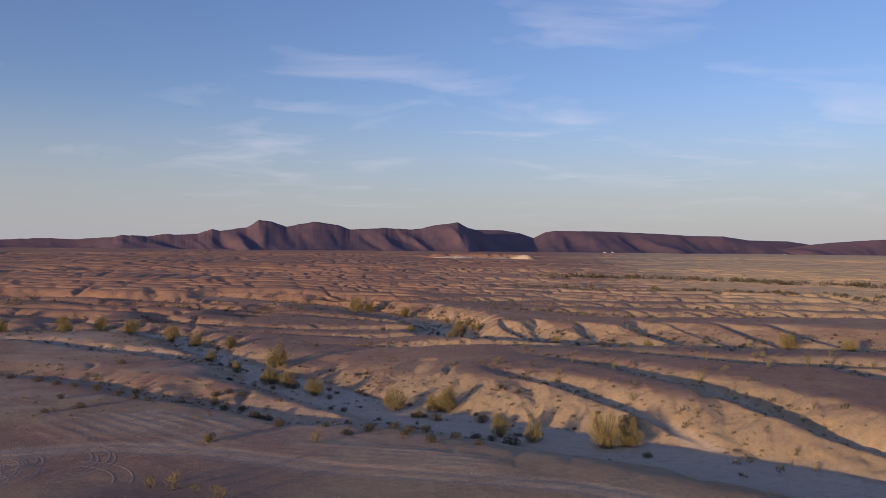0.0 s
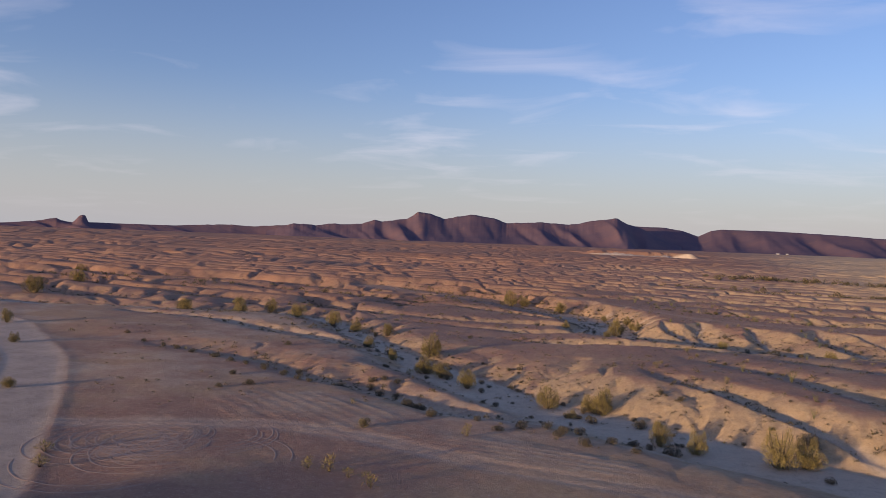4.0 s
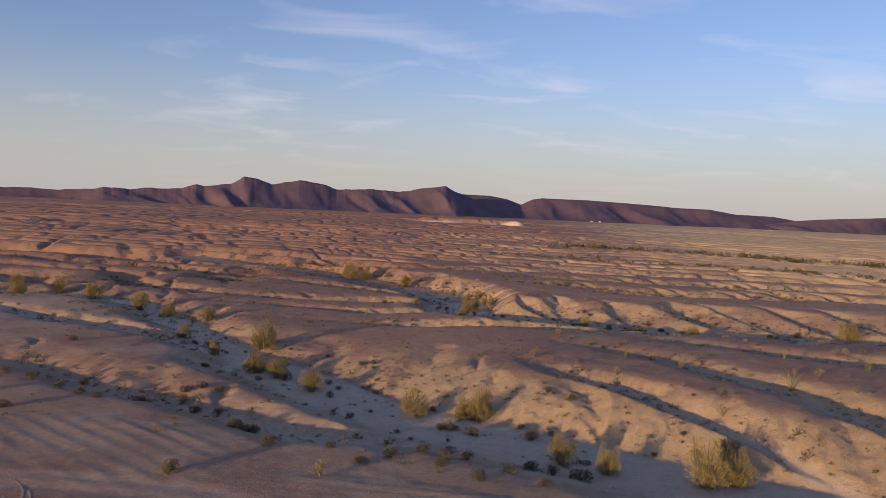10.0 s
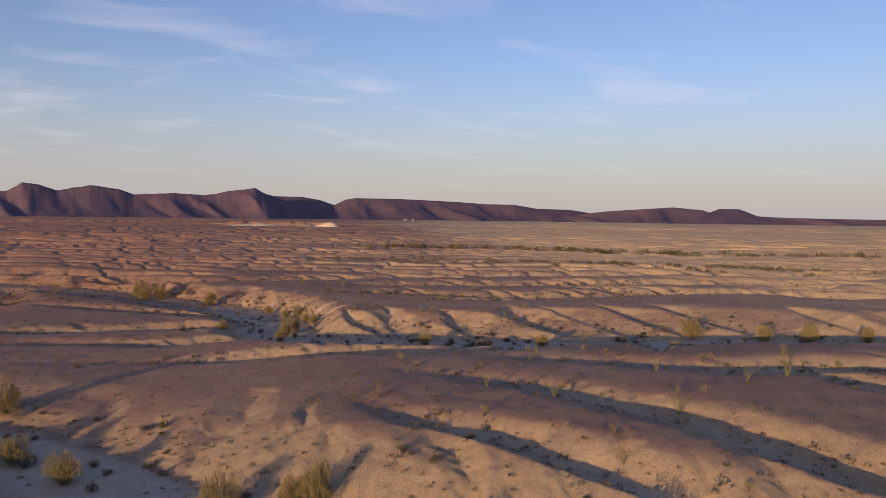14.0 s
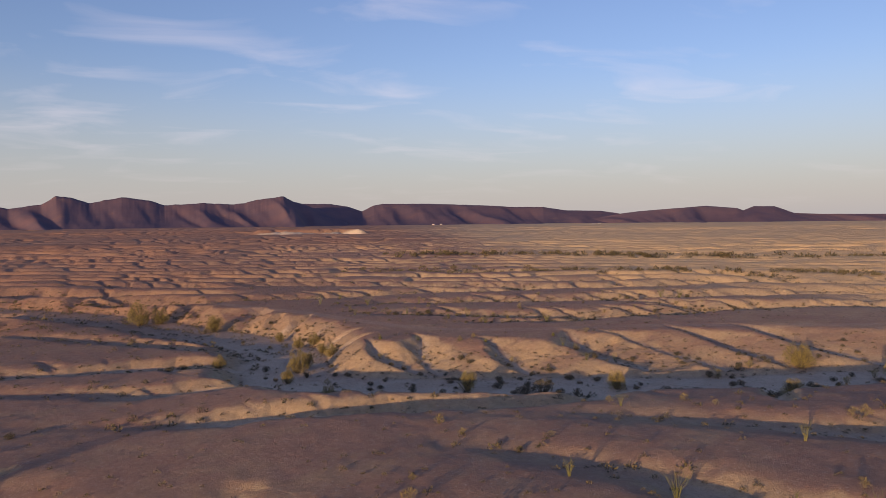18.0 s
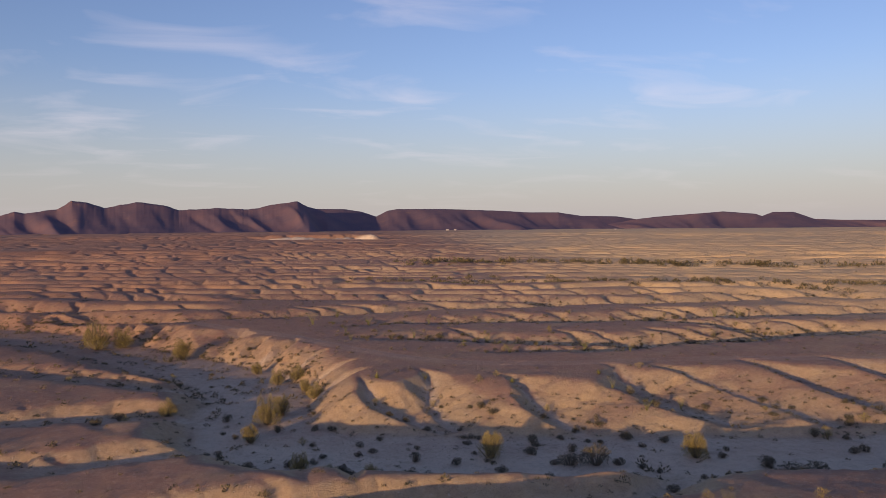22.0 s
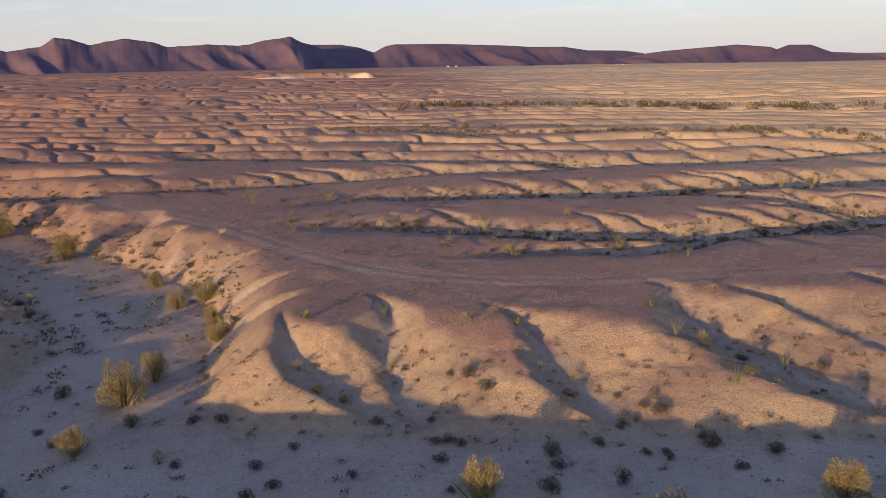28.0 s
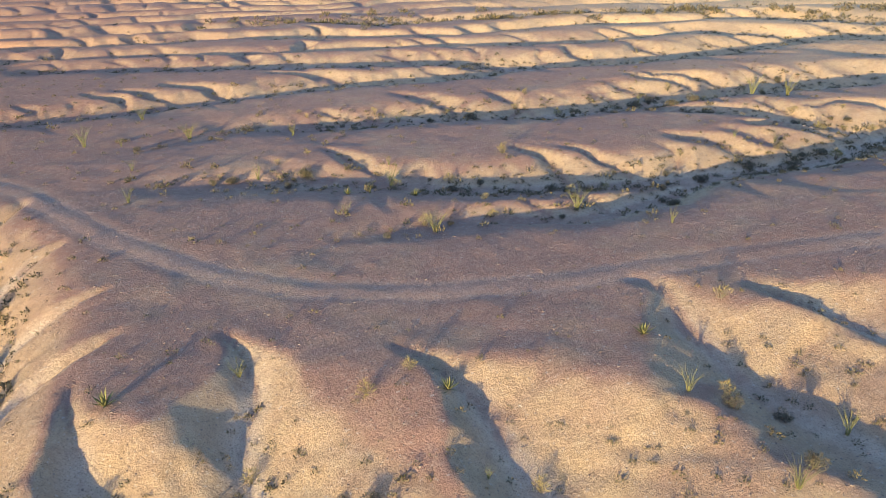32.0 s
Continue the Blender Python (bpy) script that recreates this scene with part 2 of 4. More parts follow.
def along(X, Y, pts):
    """Distance to a polyline of (x, y, z) and the height of its nearest point."""
    best, level = np.full(X.shape, 1e9), np.zeros(X.shape)
    for (ax, ay, za), (bx, by, zb) in zip(pts, pts[1:]):
        dx, dy = bx - ax, by - ay
        s = np.clip(((X - ax) * dx + (Y - ay) * dy) / (dx * dx + dy * dy), 0, 1)
        d = np.hypot(X - ax - s * dx, Y - ay - s * dy)
        near = d < best
        best = np.where(near, d, best)
        level = np.where(near, za + s * (zb - za), level)
    return best, level


WASH_A = [(-23, 88, 0.2), (-14, 79, 0.1), (-7, 72, 0.1), (4, 66, 0), (14, 60, 0), (30, 50, -0.2), (60, 34, -0.5)]
WASH_A_HEAD = [(-190, 128, 0.9), (-105, 120, 0.7), (-93, 124, 0.65), (-78, 126, 0.6), (-62, 130, 0.55), (-50, 124, 0.5), (-39, 110, 0.4), (-28.5, 96, 0.3), (-23, 88, 0.2)]
WASH_C = [(-70, 205, 1.2), (-40, 185, 1.0), (-26, 173, 0.9), (-13, 157, 0.7), (-5.5, 148, 0.6), (-3, 140, 0.5), (-3, 133, 0.5), (-2.5, 127, 0.5), (2, 121.5, 0.4), (12, 118.5, 0.4), (28, 115.5, 0.3), (41, 112.5, 0.3), (52, 113, 0.3), (75, 106, 0.2), (120, 90, 0)]
ROAD = [(40, -70, 0.9), (-20, 14, 0.9), (-29.5, 27, 0.9), (-36.4, 37.8, 0.9), (-43.4, 47, 0.9), (-51, 57.2, 0.9), (-64.5, 73.5, 0.9), (-86.8, 92.5, 1.2), (-118, 109, 1.6), (-180, 125, 2)]
TRACK = [(-60, 47, 0), (-37, 53, 0), (-27, 56, 0), (-18.5, 55, 0), (-9, 51.5, 0), (6, 49, 0), (22, 40, 0), (40, 22, 0)]
RIDGE_TRACK = [(-14, 178, 0), (-7.8, 169, 0), (0.6, 159.8, 0), (6.3, 149.7, 0), (11.6, 142.9, 0), (15.4, 139.9, 0), (20.9, 137.6, 0), (27.2, 136.5, 0), (34.2, 136.3, 0), (46, 135, 0), (70, 128, 0)]
CREEK = [(-8, 215, 2.2), (1, 213, 2.05), (14, 207.5, 1.9), (28, 203.6, 1.7), (42, 198.4, 1.5), (50, 192.5, 1.3), (58, 189.5, 1.15), (70, 190, 1.0), (88, 193.5, 0.8), (101, 194.7, 0.6), (150, 190, 0.2)]
SIDE_CREEK = [(-59.8, 88.2, 0.9), (-51, 86, 0.8), (-40.6, 82, 0.7), (-33, 76.5, 0.6), (-26.6, 74.2, 0.5), (-20, 70.4, 0.35), (-15, 67, 0.2), (-8, 67, 0.1)]
# valleys, each from west to east: points, half width of the floor, reach of the north and the south bank, gap between side gullies (0: none)
VALLEYS = [
    # across the flat tops beyond the second wash
    ([(5, 159.5, 3.05), (8.9, 158.5, 2.85), (16, 156.7, 2.55), (22.2, 155, 2.3), (28, 152, 2.05), (36.8, 150.3, 1.8), (43.8, 149.6, 1.6), (53.3, 150.1, 1.4), (63.2, 153.3, 1.2), (85, 150, 0.8), (115, 140, 0.3)], 0.35, 5.0, 8.0, 5.0),
    ([(18, 145, 3.0), (21, 145.2, 2.8), (26, 145.6, 2.55), (31, 144.8, 2.3), (35, 145, 2.05), (40, 147.5, 1.75), (43.5, 149.4, 1.6)], 0.25, 3.6, 5.0, 4.2),
    ([(6, 168, 3.0), (9.8, 170, 2.8), (14, 173.2, 2.5), (22, 172, 2.2), (31, 171.6, 1.95), (40, 168.8, 1.75), (49.4, 169.4, 1.55), (60.7, 170.2, 1.35), (73, 169.3, 1.1), (110, 164, 0.6)], 0.4, 6.0, 8.0, 5.2),
    ([(47, 165.5, 2.7), (51, 163.9, 2.4), (55, 161, 2.0), (58.8, 157, 1.6), (61, 154.5, 1.25)], 0.2, 4.0, 4.5, 5.0),
    (CREEK, 0.9, 7.0, 9.0, 5.6),
    ([(-22, 186, 2.6), (-6.2, 184.6, 2.3), (2.6, 185.3, 2.05), (12.3, 187.6, 1.85), (25, 190.2, 1.65), (36, 188.5, 1.5), (44, 190, 1.4), (51, 191.5, 1.28)], 0.6, 6.0, 8.0, 5.0),
    # between the washes
    ([(4.8, 97.2, 2.8), (10.7, 93, 2.5), (16.6, 88, 2.2), (20.5, 82, 1.9), (24.4, 77, 1.55), (25.6, 72.6, 1.2), (27, 66, 0.7), (32, 56, 0.2), (38, 46, -0.25)], 0.25, 5.0, 6.5, 5.2),
    ([(0.5, 88.6, 2.8), (4.4, 81.5, 2.3), (9.9, 76.2, 1.8), (13, 71.8, 1.3), (15.4, 67.6, 0.8), (19, 61, 0.2), (24, 54.5, -0.1)], 0.25, 4.6, 5.5, 5.0),
    ([(17, 101, 2.6), (23, 98, 2.4), (30, 95, 2.2), (35, 91.8, 1.95), (46, 91, 1.6), (53, 87, 1.3), (70, 78, 0.8), (95, 66, 0.2)], 0.35, 5.5, 6.5, 5.2),
    ([(41, 89, 2.5), (43.6, 86.5, 2.1), (44, 82.5, 1.75), (46.5, 78.8, 1.3), (52, 70, 0.6), (60, 56, 0), (70, 40, -0.4)], 0.25, 4.6, 5.5, 5.0),
    ([(-75, 122, 2.0), (-35, 112, 1.75), (-14, 108.7, 1.45), (-3.6, 108, 1.2), (8, 107.2, 1.0), (14, 106.5, 0.9), (20, 107.5, 0.7), (26, 112, 0.45)], 0.3, 3.6, 5.0, 5.0),
    ([(34.5, 100.5, 2.0), (35.5, 102.5, 1.5), (38, 106.3, 0.9), (42, 109.6, 0.45)], 0.15, 2.6, 2.6, 0),
    ([(-95, 147, 1.5), (-55, 139, 1.25), (-28.6, 132, 1.0), (-17.5, 133.4, 0.85), (-8, 131.8, 0.65), (-3, 131, 0.5)], 0.5, 4.5, 6.0, 6.0),
    ([(-75, 128, 1.7), (-40, 125, 1.45), (-20, 121.8, 1.15), (-15.8, 119.4, 1.1), (-9.6, 121, 0.9), (-3, 121.5, 0.6), (1, 120, 0.45)], 0.4, 3.6, 5.0, 5.0),
    ([(-80, 186, 1.6), (-38.7, 160.7, 1.2), (-27.4, 153.9, 1.05), (-16.4, 146.7, 0.85), (-8.8, 140.9, 0.65), (-4.4, 136.3, 0.5)], 0.4, 4.0, 5.0, 5.5),
    # beside the first wash
    (SIDE_CREEK, 0.4, 5.0, 4.5, 5.0),
    ([(-84, 116, 0.95), (-65.5, 114, 0.85), (-52.5, 105.8, 0.75), (-43.3, 102, 0.6), (-33.8, 97.2, 0.4), (-28, 92, 0.25)], 0.4, 3.6, 4.5, 5.0),
    # the gullies that part the noses beyond the second wash
    ([(6.3, 135.2, 3.0), (6.7, 133.2, 2.75), (7.1, 131.1, 2.0), (7.9, 129.3, 1.35), (9.5, 127.5, 0.8), (11.5, 124.5, 0.4)], 0.06, 3.4, 3.0, 0),
    ([(11.9, 137, 3.1), (12.6, 135.6, 2.75), (12.9, 134.2, 2.3), (12.5, 131.1, 1.5), (12.4, 129, 0.95), (12.8, 125, 0.4)], 0.05, 2.6, 2.2, 0),
    ([(18.4, 133.8, 3.1), (19.4, 131.9, 2.75), (20.7, 129.2, 1.9), (21.2, 126.5, 1.1), (21.9, 124.4, 0.65), (23.2, 120.5, 0.35)], 0.06, 4.0, 3.0, 0),
    ([(29.6, 136.2, 3.1), (30.6, 134.4, 2.75), (30.6, 131.3, 2.05), (30.9, 128.8, 1.4), (32.2, 126.2, 0.9), (35, 121.5, 0.4)], 0.1, 4.6, 4.0, 0),
    ([(34.4, 133.6, 2.9), (35.1, 132.3, 2.7), (36.8, 130.6, 2.1), (38.6, 127.8, 1.5), (42, 119.5, 0.4)], 0.1, 4.0, 3.6, 0),
    ([(44, 134.5, 2.9), (45.5, 131, 2.2), (47, 127, 1.5), (50, 119, 0.4)], 0.2, 4.2, 4.0, 0),
    ([(53, 134, 2.9), (54.5, 130, 2.0), (57, 124, 1.2), (60, 117, 0.4)], 0.2, 4.2, 4.0, 0),
    ([(8.0, 138.6, 3.0), (5.8, 137.4, 2.5), (4.2, 136.8, 1.9), (1.5, 135.8, 0.7)], 0.06, 1.8, 1.8, 0),
    ([(6.5, 143.6, 3.0), (4.8, 142.6, 2.5), (3.4, 142, 1.8), (1.0, 141.2, 0.7)], 0.06, 2.2, 2.2, 0),
    ([(3.6, 150, 2.9), (1.6, 148.5, 2.2), (-1.0, 147, 0.8)], 0.1, 2.4, 2.4, 0),
    ([(-0.5, 156.5, 2.9), (-3, 154.5, 2.1), (-5.5, 152.8, 0.8)], 0.1, 2.4, 2.4, 0),
]


def trace(X, Y, pts):
    """Distance to a polyline of (x, y, z), the height of its nearest point, the way along it, and which side (1: left)."""
    best, level = np.full(X.shape, 1e9), np.zeros(X.shape)
    run, side, gone = np.zeros(X.shape), np.ones(X.shape), 0.0
    for (ax, ay, za), (bx, by, zb) in zip(pts, pts[1:]):
        dx, dy = bx - ax, by - ay
        ln = math.hypot(dx, dy)
        s = np.clip(((X - ax) * dx + (Y - ay) * dy) / (ln * ln), 0, 1)
        d = np.hypot(X - ax - s * dx, Y - ay - s * dy)
        near = d < best
        best = np.where(near, d, best)
        level = np.where(near, za + s * (zb - za), level)
        run = np.where(near, gone + s * ln, run)
        side = np.where(near, np.where(dx * (Y - ay) - dy * (X - ax) > 0, 1.0, -1.0), side)
        gone += ln
    return best, level, run, side


def smin(a, b, k):
    h = np.clip(0.5 + 0.5 * (b - a) / k, 0, 1)
    return b * (1 - h) + a * h - k * h * (1 - h)


def bank(n, s, R, W, gap, slant, seed, wall=0.5, deep=0.85):
    """Height of a bank n metres in from its foot: rounded noses, parted by side gullies that climb back into it."""
    t = np.clip(n / W, 0, 1)
    t = t * t / (t + 0.07) * 1.07
    nose = R * (1 - (1 - t) ** 2.7)
    if gap < 0:
        return R * (1 - (1 - t) ** 1.3) + 0.3 * np.clip(n - W, 0, None)
    if gap == 0:
        return nose + 0.3 * np.clip(n - W, 0, None)
    lean = s + slant * n + 3.2 * (vnoise(s / 4.5 + seed, n / 3.5 + 3) - 0.5)
    p = lean / gap + 1.7 * vnoise(lean / (gap * 2.1) + seed * 3.7, seed + 0 * n)
    i = np.floor(p + 0.5).astype(int)
    h = TABLE[i % 256, np.asarray(np.floor(seed * 13), int) % 256]
    h2 = TABLE[(i + 77) % 256, np.asarray(np.floor(seed * 13), int) % 256]
    g = np.abs(p - i) * gap
    floor = R * np.clip(n / (W * (0.5 + 1.25 * h)), 0, 1.6) ** 1.15
    cut = floor + wall * g * (0.6 + 0.7 * h2) + 0.5 * step(1.0, 0.35, R) + 0.7 * step(0.78, 0.92, h2)
    return nose + deep * (smin(nose, cut, 0.25) - nose) + 0.3 * np.clip(n - W, 0, None)


def rows_of(u, v, k, cap):
    """Ground of parallel low ridges: long valleys one gap apart that wander, each with a notched bank on either side."""
    gap = 17.0 * k
    p = v / gap + 2.2 * (fbm(u / (75 * k) + 2 * k, v / (60 * k) + 5, 2) - 0.5) + 0.95 * (fbm(u / (24 * k) + 9, v / (22 * k), 3) - 0.5)
    i = np.floor(p)
    f = p - i
    low = cap
    for j, n, side in ((i, f * gap, 1), (i + 1, (1 - f) * gap, -1)):
        R = 2.0 * k**0.72 * (0.4 + 1.15 * vnoise(u / (30 * k) + j * 5.7, j * 3.3 + 0.5))
        half = 0.6 * k * (0.5 + R / (2 * k**0.72))
        W = (7.6 if side > 0 else 8.4) * k * (0.65 + 0.6 * vnoise(u / (15 * k), j * 1.7 + 2.2))
        h = bank(np.clip(n - half, 0, None) / k, u / k + 31.7 * j, R / k, W / k, 7.4, 0.75 * side, (np.mod(j, 97) * 0.37 + 0.13) + (0 if side > 0 else 40.1), 0.5, 0.85 if side > 0 else 0.4) * k
        low = smin(low, cap - R + h, 0.25 * k**0.7)
    return low


def gullied(X, Y, Z, wave, amount):
    """Lowers a grid of heights by forked rills that run down its slopes, one wave apart."""
    dx = np.gradient(X, axis=1)
    gx = np.gradient(Z, axis=1) / dx
    gy = (np.gradient(Z, axis=0) - gx * np.gradient(X, axis=0)) / np.gradient(Y, axis=0)
    steep = np.hypot(gx, gy) + 1e-6
    sx, sy = -gy / steep, gx / steep
    px, py = X / wave, Y / wave
    ix, iy = np.floor(px).astype(int), np.floor(py).astype(int)
    fx, fy = px - ix, py - iy
    total, weight = np.zeros(X.shape), np.zeros(X.shape)
    for i in (-1, 0, 1):
        for j in (-1, 0, 1):
            ox = fx - i - 0.2 - 0.6 * TABLE[(ix + i) % 256, (iy + j) % 256]
            oy = fy - j - 0.2 - 0.6 * TABLE[(iy + j + 91) % 256, (ix + i + 57) % 256]
            w = np.exp(-2.2 * (ox * ox + oy * oy))
            total += w * np.abs(np.cos(np.pi * (ox * sx + oy * sy) + 1.57))
            weight += w
    # deepest halfway down; the flat tops and floors stay whole
    cut = 1 - total / weight
    cut = np.clip((cut - 0.25) / 0.5, 0, 1) ** 1.3
    return Z - amount * cut * step(0.06, 0.45, steep)


def land(X, Y, grid=False):
    """Heights of the ground and how far each place is stony cap, wash sand or graded road."""
    far = np.hypot(X, Y)
    wx = X + 2.2 * (fbm(X / 11, Y / 11, 3) - 0.5) * 2
    wy = Y + 2.2 * (fbm(X / 11 + 40, Y / 11 + 9, 3) - 0.5) * 2
    a_line = np.interp(X, [p[0] for p in WASH_A_HEAD + WASH_A], [p[1] for p in WASH_A_HEAD + WASH_A])
    beyond = step(-6, 6, Y - a_line)
    c_line = np.interp(X, [p[0] for p in WASH_C], [p[1] for p in WASH_C])
    past_c = step(-3, 3, Y - c_line)
    left = step(5, -20, X)
    cap = 1.1 + beyond * (1.75 - 1.2 * left * (1 - past_c)) + 0.5 * (fbm(X / 45, Y / 45, 3) - 0.5)
    cap = cap + 0.25 * past_c - 0.5 * beyond * (1 - past_c) * step(20, 4, c_line - Y) * step(-2, 8, X)
    # a low swell between the side creek and the first wash; the land falls away to the east
    k_line = np.interp(X, [p[0] for p in SIDE_CREEK], [p[1] for p in SIDE_CREEK])
    cap = cap + 0.4 * (1 - beyond) * step(0, 7, Y - k_line) * step(-8, -20, X)
    cap = cap - 1.3 * step(80, 170, X) * beyond
    # rows of low ridges trending across the view
    v = wy + 0.3 * wx + 9 * (fbm(X / 70 + 3, Y / 70, 2) - 0.5)
    u = wx - 0.3 * wy
    d_line = np.interp(X, [p[0] for p in CREEK], [p[1] for p in CREEK])
    keep = step(5, 15, Y - d_line) + past_c * step(-8, -22, X) * step(4, 14, Y - c_line)
    keep = np.clip(keep + beyond * (step(78, 100, X) + step(-36, -55, X) * step(6, 16, Y - a_line)), 0, 1)
    z = cap.copy()
    for k, lo, hi in ((1, -1, 520), (2.7, 420, 1500), (8, 1100, 4600)):
        fade = step(lo * 0.85, lo * 1.15 + 1, far) * (1 - step(hi * 0.85, hi * 1.15, far)) * keep
        some = np.flatnonzero((fade > 0).reshape(len(fade), -1).any(1))
        if len(some):
            q = slice(some[0], some[-1] + 1)
            z[q] += fade[q] * (rows_of(u[q], v[q], k, cap[q]) - cap[q])
    sand = np.zeros(X.shape)
    mx = wx * 0.3 + X * 0.7 + 0.9 * (fbm(X / 3.2, Y / 3.2 + 7, 2) - 0.5)
    my = wy * 0.3 + Y * 0.7 + 0.9 * (fbm(X / 3.2 + 21, Y / 3.2, 2) - 0.5)

    def carve(pts, half, north, south, gap, order, plain=None, deep=0.85):
        xs, ys = [p[0] for p in pts], [p[1] for p in pts]
        pad = half + max(north, south) * 2 + 4
        box = (X > min(xs) - pad) & (X < max(xs) + pad) & (Y > min(ys) - pad) & (Y < max(ys) + pad)
        if not box.any():
            return
        d, level, run, side = trace(mx[box], my[box], pts)
        n = np.clip(d - half, 0, None)
        R = np.maximum(cap[box] - level, 0.1) + 0.15
        W = np.where(side > 0, north, south) * (1.2 if gap else np.clip(R / 1.8, 0.2, 1.7) ** 1.5 * (1.75 if order > 16 else 1))
        if plain is not None:
            W = np.where(side > 0, north - 5.5 * step(126, 133, Y[box]), south)
        seed = np.where(side > 0, 0.41 + order * 0.77, 50.3 + order * 0.77)
        h = bank(n, run, R, W, gap or -1, 0.5 * side, seed, 0.5, np.where(side > 0, deep, 0.35 * deep))
        if plain is not None:
            still = (X[box] > 2) & (X[box] < 64) & (side > 0)
            h = np.where(still, bank(n, run, R, W, 0, 0, seed), h)
        z[box] = smin(z[box], level + h, 0.24)
        if half > 1:
            sand[box] = np.maximum(sand[box], 1 - step(half * 0.7, half + 1.4, d))
        else:
            sand[box] = np.maximum(sand[box], 0.8 * (1 - step(half, half + 1.0, d)) * step(0.3, 1.2, R))

    for order, g in enumerate(VALLEYS):
        carve(*g, order, None, 0.4 if 5 < order < 12 else 0.85)
    carve(WASH_C, 4.6, 12.5, 7.0, 6.5, 41, True)
    carve(WASH_A, 3.4, 10.0, 7.0, 6.5, 42, None, 0.5)
    carve(WASH_A_HEAD, 1.6, 7.0, 6.0, 6.0, 43)
    if grid:
        cells = np.gradient(Y, axis=0)
        for wave, amount in ((5.2, 0.26), (2.3, 0.15), (1.1, 0.07)):
            near = step(wave / 3.0, wave / 7.0, cells) * step(wave * 200, wave * 100, far) * (Y > 25)
            near = near * (1 - (0.45 + 0.3 * past_c) * step(165, 150, Y) * step(-30, -12, X - 0.2 * (Y - 100)))
            some = np.flatnonzero((near > 0).any(1))
            if len(some) > 2:
                k = slice(some[0], some[-1] + 1)
                z[k] += near[k] * (gullied(X[k], Y[k], z[k], wave, amount) - z[k])
    cut = cap - z
    pave = np.exp(-((np.clip(cut, 0, 9) / (0.9 + 1.5 * past_c)) ** (1 + 0.8 * past_c))) * (1 - 0.8 * step(20, 120, X - 0.1 * Y)) * (0.5 + 0.5 * beyond + 0.4 * (1 - beyond) * step(66, 58, Y) * step(-50, -42, X) * step(-8, -16, X))
    pave = np.maximum(pave, 0.85 * step(180, 520, far) * (1 - step(0.05, 0.32, X / (far + 1))))
    pave = np.maximum(pave, (0.66 + 0.3 * beyond + 0.9 * (1 - 0.6 * beyond) * (fbm(X / 13, Y / 6, 3) - 0.5)) * step(2, -16, X) * (1 - sand))
    rust = step(230, 620, far) * (1 - step(0.05, 0.3, X / (far + 1))) * (0.55 + 0.9 * (fbm(X / 160, Y / 60, 3) - 0.25))
    rust = np.maximum(rust, 0.6 * beyond * step(105, 180, Y) * step(0.16, -0.12, X / (far + 1)) * (0.5 + fbm(X / 30, Y / 12, 3)))
    if grid:
        gx = np.gradient(z, axis=1) / np.gradient(X, axis=1)
        gy = (np.gradient(z, axis=0) - gx * np.gradient(X, axis=0)) / np.gradient(Y, axis=0)
        pave = pave * (1 - (0.75 - 0.35 * step(150, 330, far) * step(60, -60, X) - 0.5 * (1 - beyond) - 0.33 * beyond * step(-15, -50, X)) * step(0.18, 0.4, np.hypot(gx, gy) - 0.06 * past_c))
    rust = np.maximum(rust, 0.75 * np.exp(-(((X - 37) / 4.5) ** 2) - ((Y - 136.4) / 1.1) ** 2))
    # paler, sandier soil towards the open plain; low sun's brightness is put in too
    sand = np.maximum(sand, 0.12 * step(25, 110, X - 0.05 * Y) * step(80, 160, Y))
    sand = np.maximum(sand, 0.65 * (1 - beyond) * step(0.42, 0.6, fbm(X / 9 + 4, Y / 5, 3)) * step(52, 60, Y - 0.15 * X))
    sunlit = 0.9 * step(0.16, 0.42, X / (far + 1)) * step(170, 320, Y + 0.6 * X)
    # graded road and wheel tracks
    d, level = along(X, Y, ROAD)
    z = z + 0.85 * step(13, 4.5, d) * (level - z)
    on = 1 - step(2.7, 3.6, d)
    z = z * (1 - on) + level * on + 0.06 * np.exp(-((d - 3.3) / 0.55) ** 2)
    road = on
    for pts, wide in ((TRACK, 1.3), (RIDGE_TRACK, 0.9)):
        d, _ = along(X, Y, pts)
        road = np.maximum(road, (0.5 if wide > 1 else 0.2) * (1 - step(wide * 0.6, wide * 1.5, d)) * (0.4 + fbm(X / 3, Y / 3, 2)))
        z = z - 0.035 * np.exp(-((d - 0.75) / 0.3) ** 2)
        road = np.maximum(road, (0.6 if wide > 1 else 0.33) * np.exp(-((d - 0.75) / 0.22) ** 2))
    # ground pushed about by a machine: ribbed heaps beside the track
    for cx, cy, rx, ry, turn, gap, tall in ((-27, 61.5, 9, 5.2, 0.907, 1.35, 0.035), (-7.5, 54.8, 9, 2.6, 1.4, 1.0, 0.035)):
        inside = np.clip(1.3 - np.hypot((X - cx) / rx, (Y - cy + 0.18 * (X - cx)) / ry), 0, 1)
        ribs = np.abs(np.sin(np.pi * ((0.12 * wx + 0.88 * X) * math.cos(turn) + (0.12 * wy + 0.88 * Y) * math.sin(turn)) / gap)) ** 5 * (0.4 + 1.2 * fbm(X / 4, Y / 4 + 60, 2))
        z = z + step(0, 0.5, inside) * (tall * ribs + 0.06)
        sand = np.maximum(sand, np.clip(step(0.1, 0.5, inside) * (0.25 + 0.6 * ribs), 0, 1))
    scarp = Y - 890 + 0.3 * X - 50 * (fbm(X / 60, Y / 400, 3) - 0.5)
    part_of = step(-45, -28, X) * (1 - step(78, 95, X)) * step(0.05, 0.25, vnoise(X / 19 + 3.3, Y / 900))
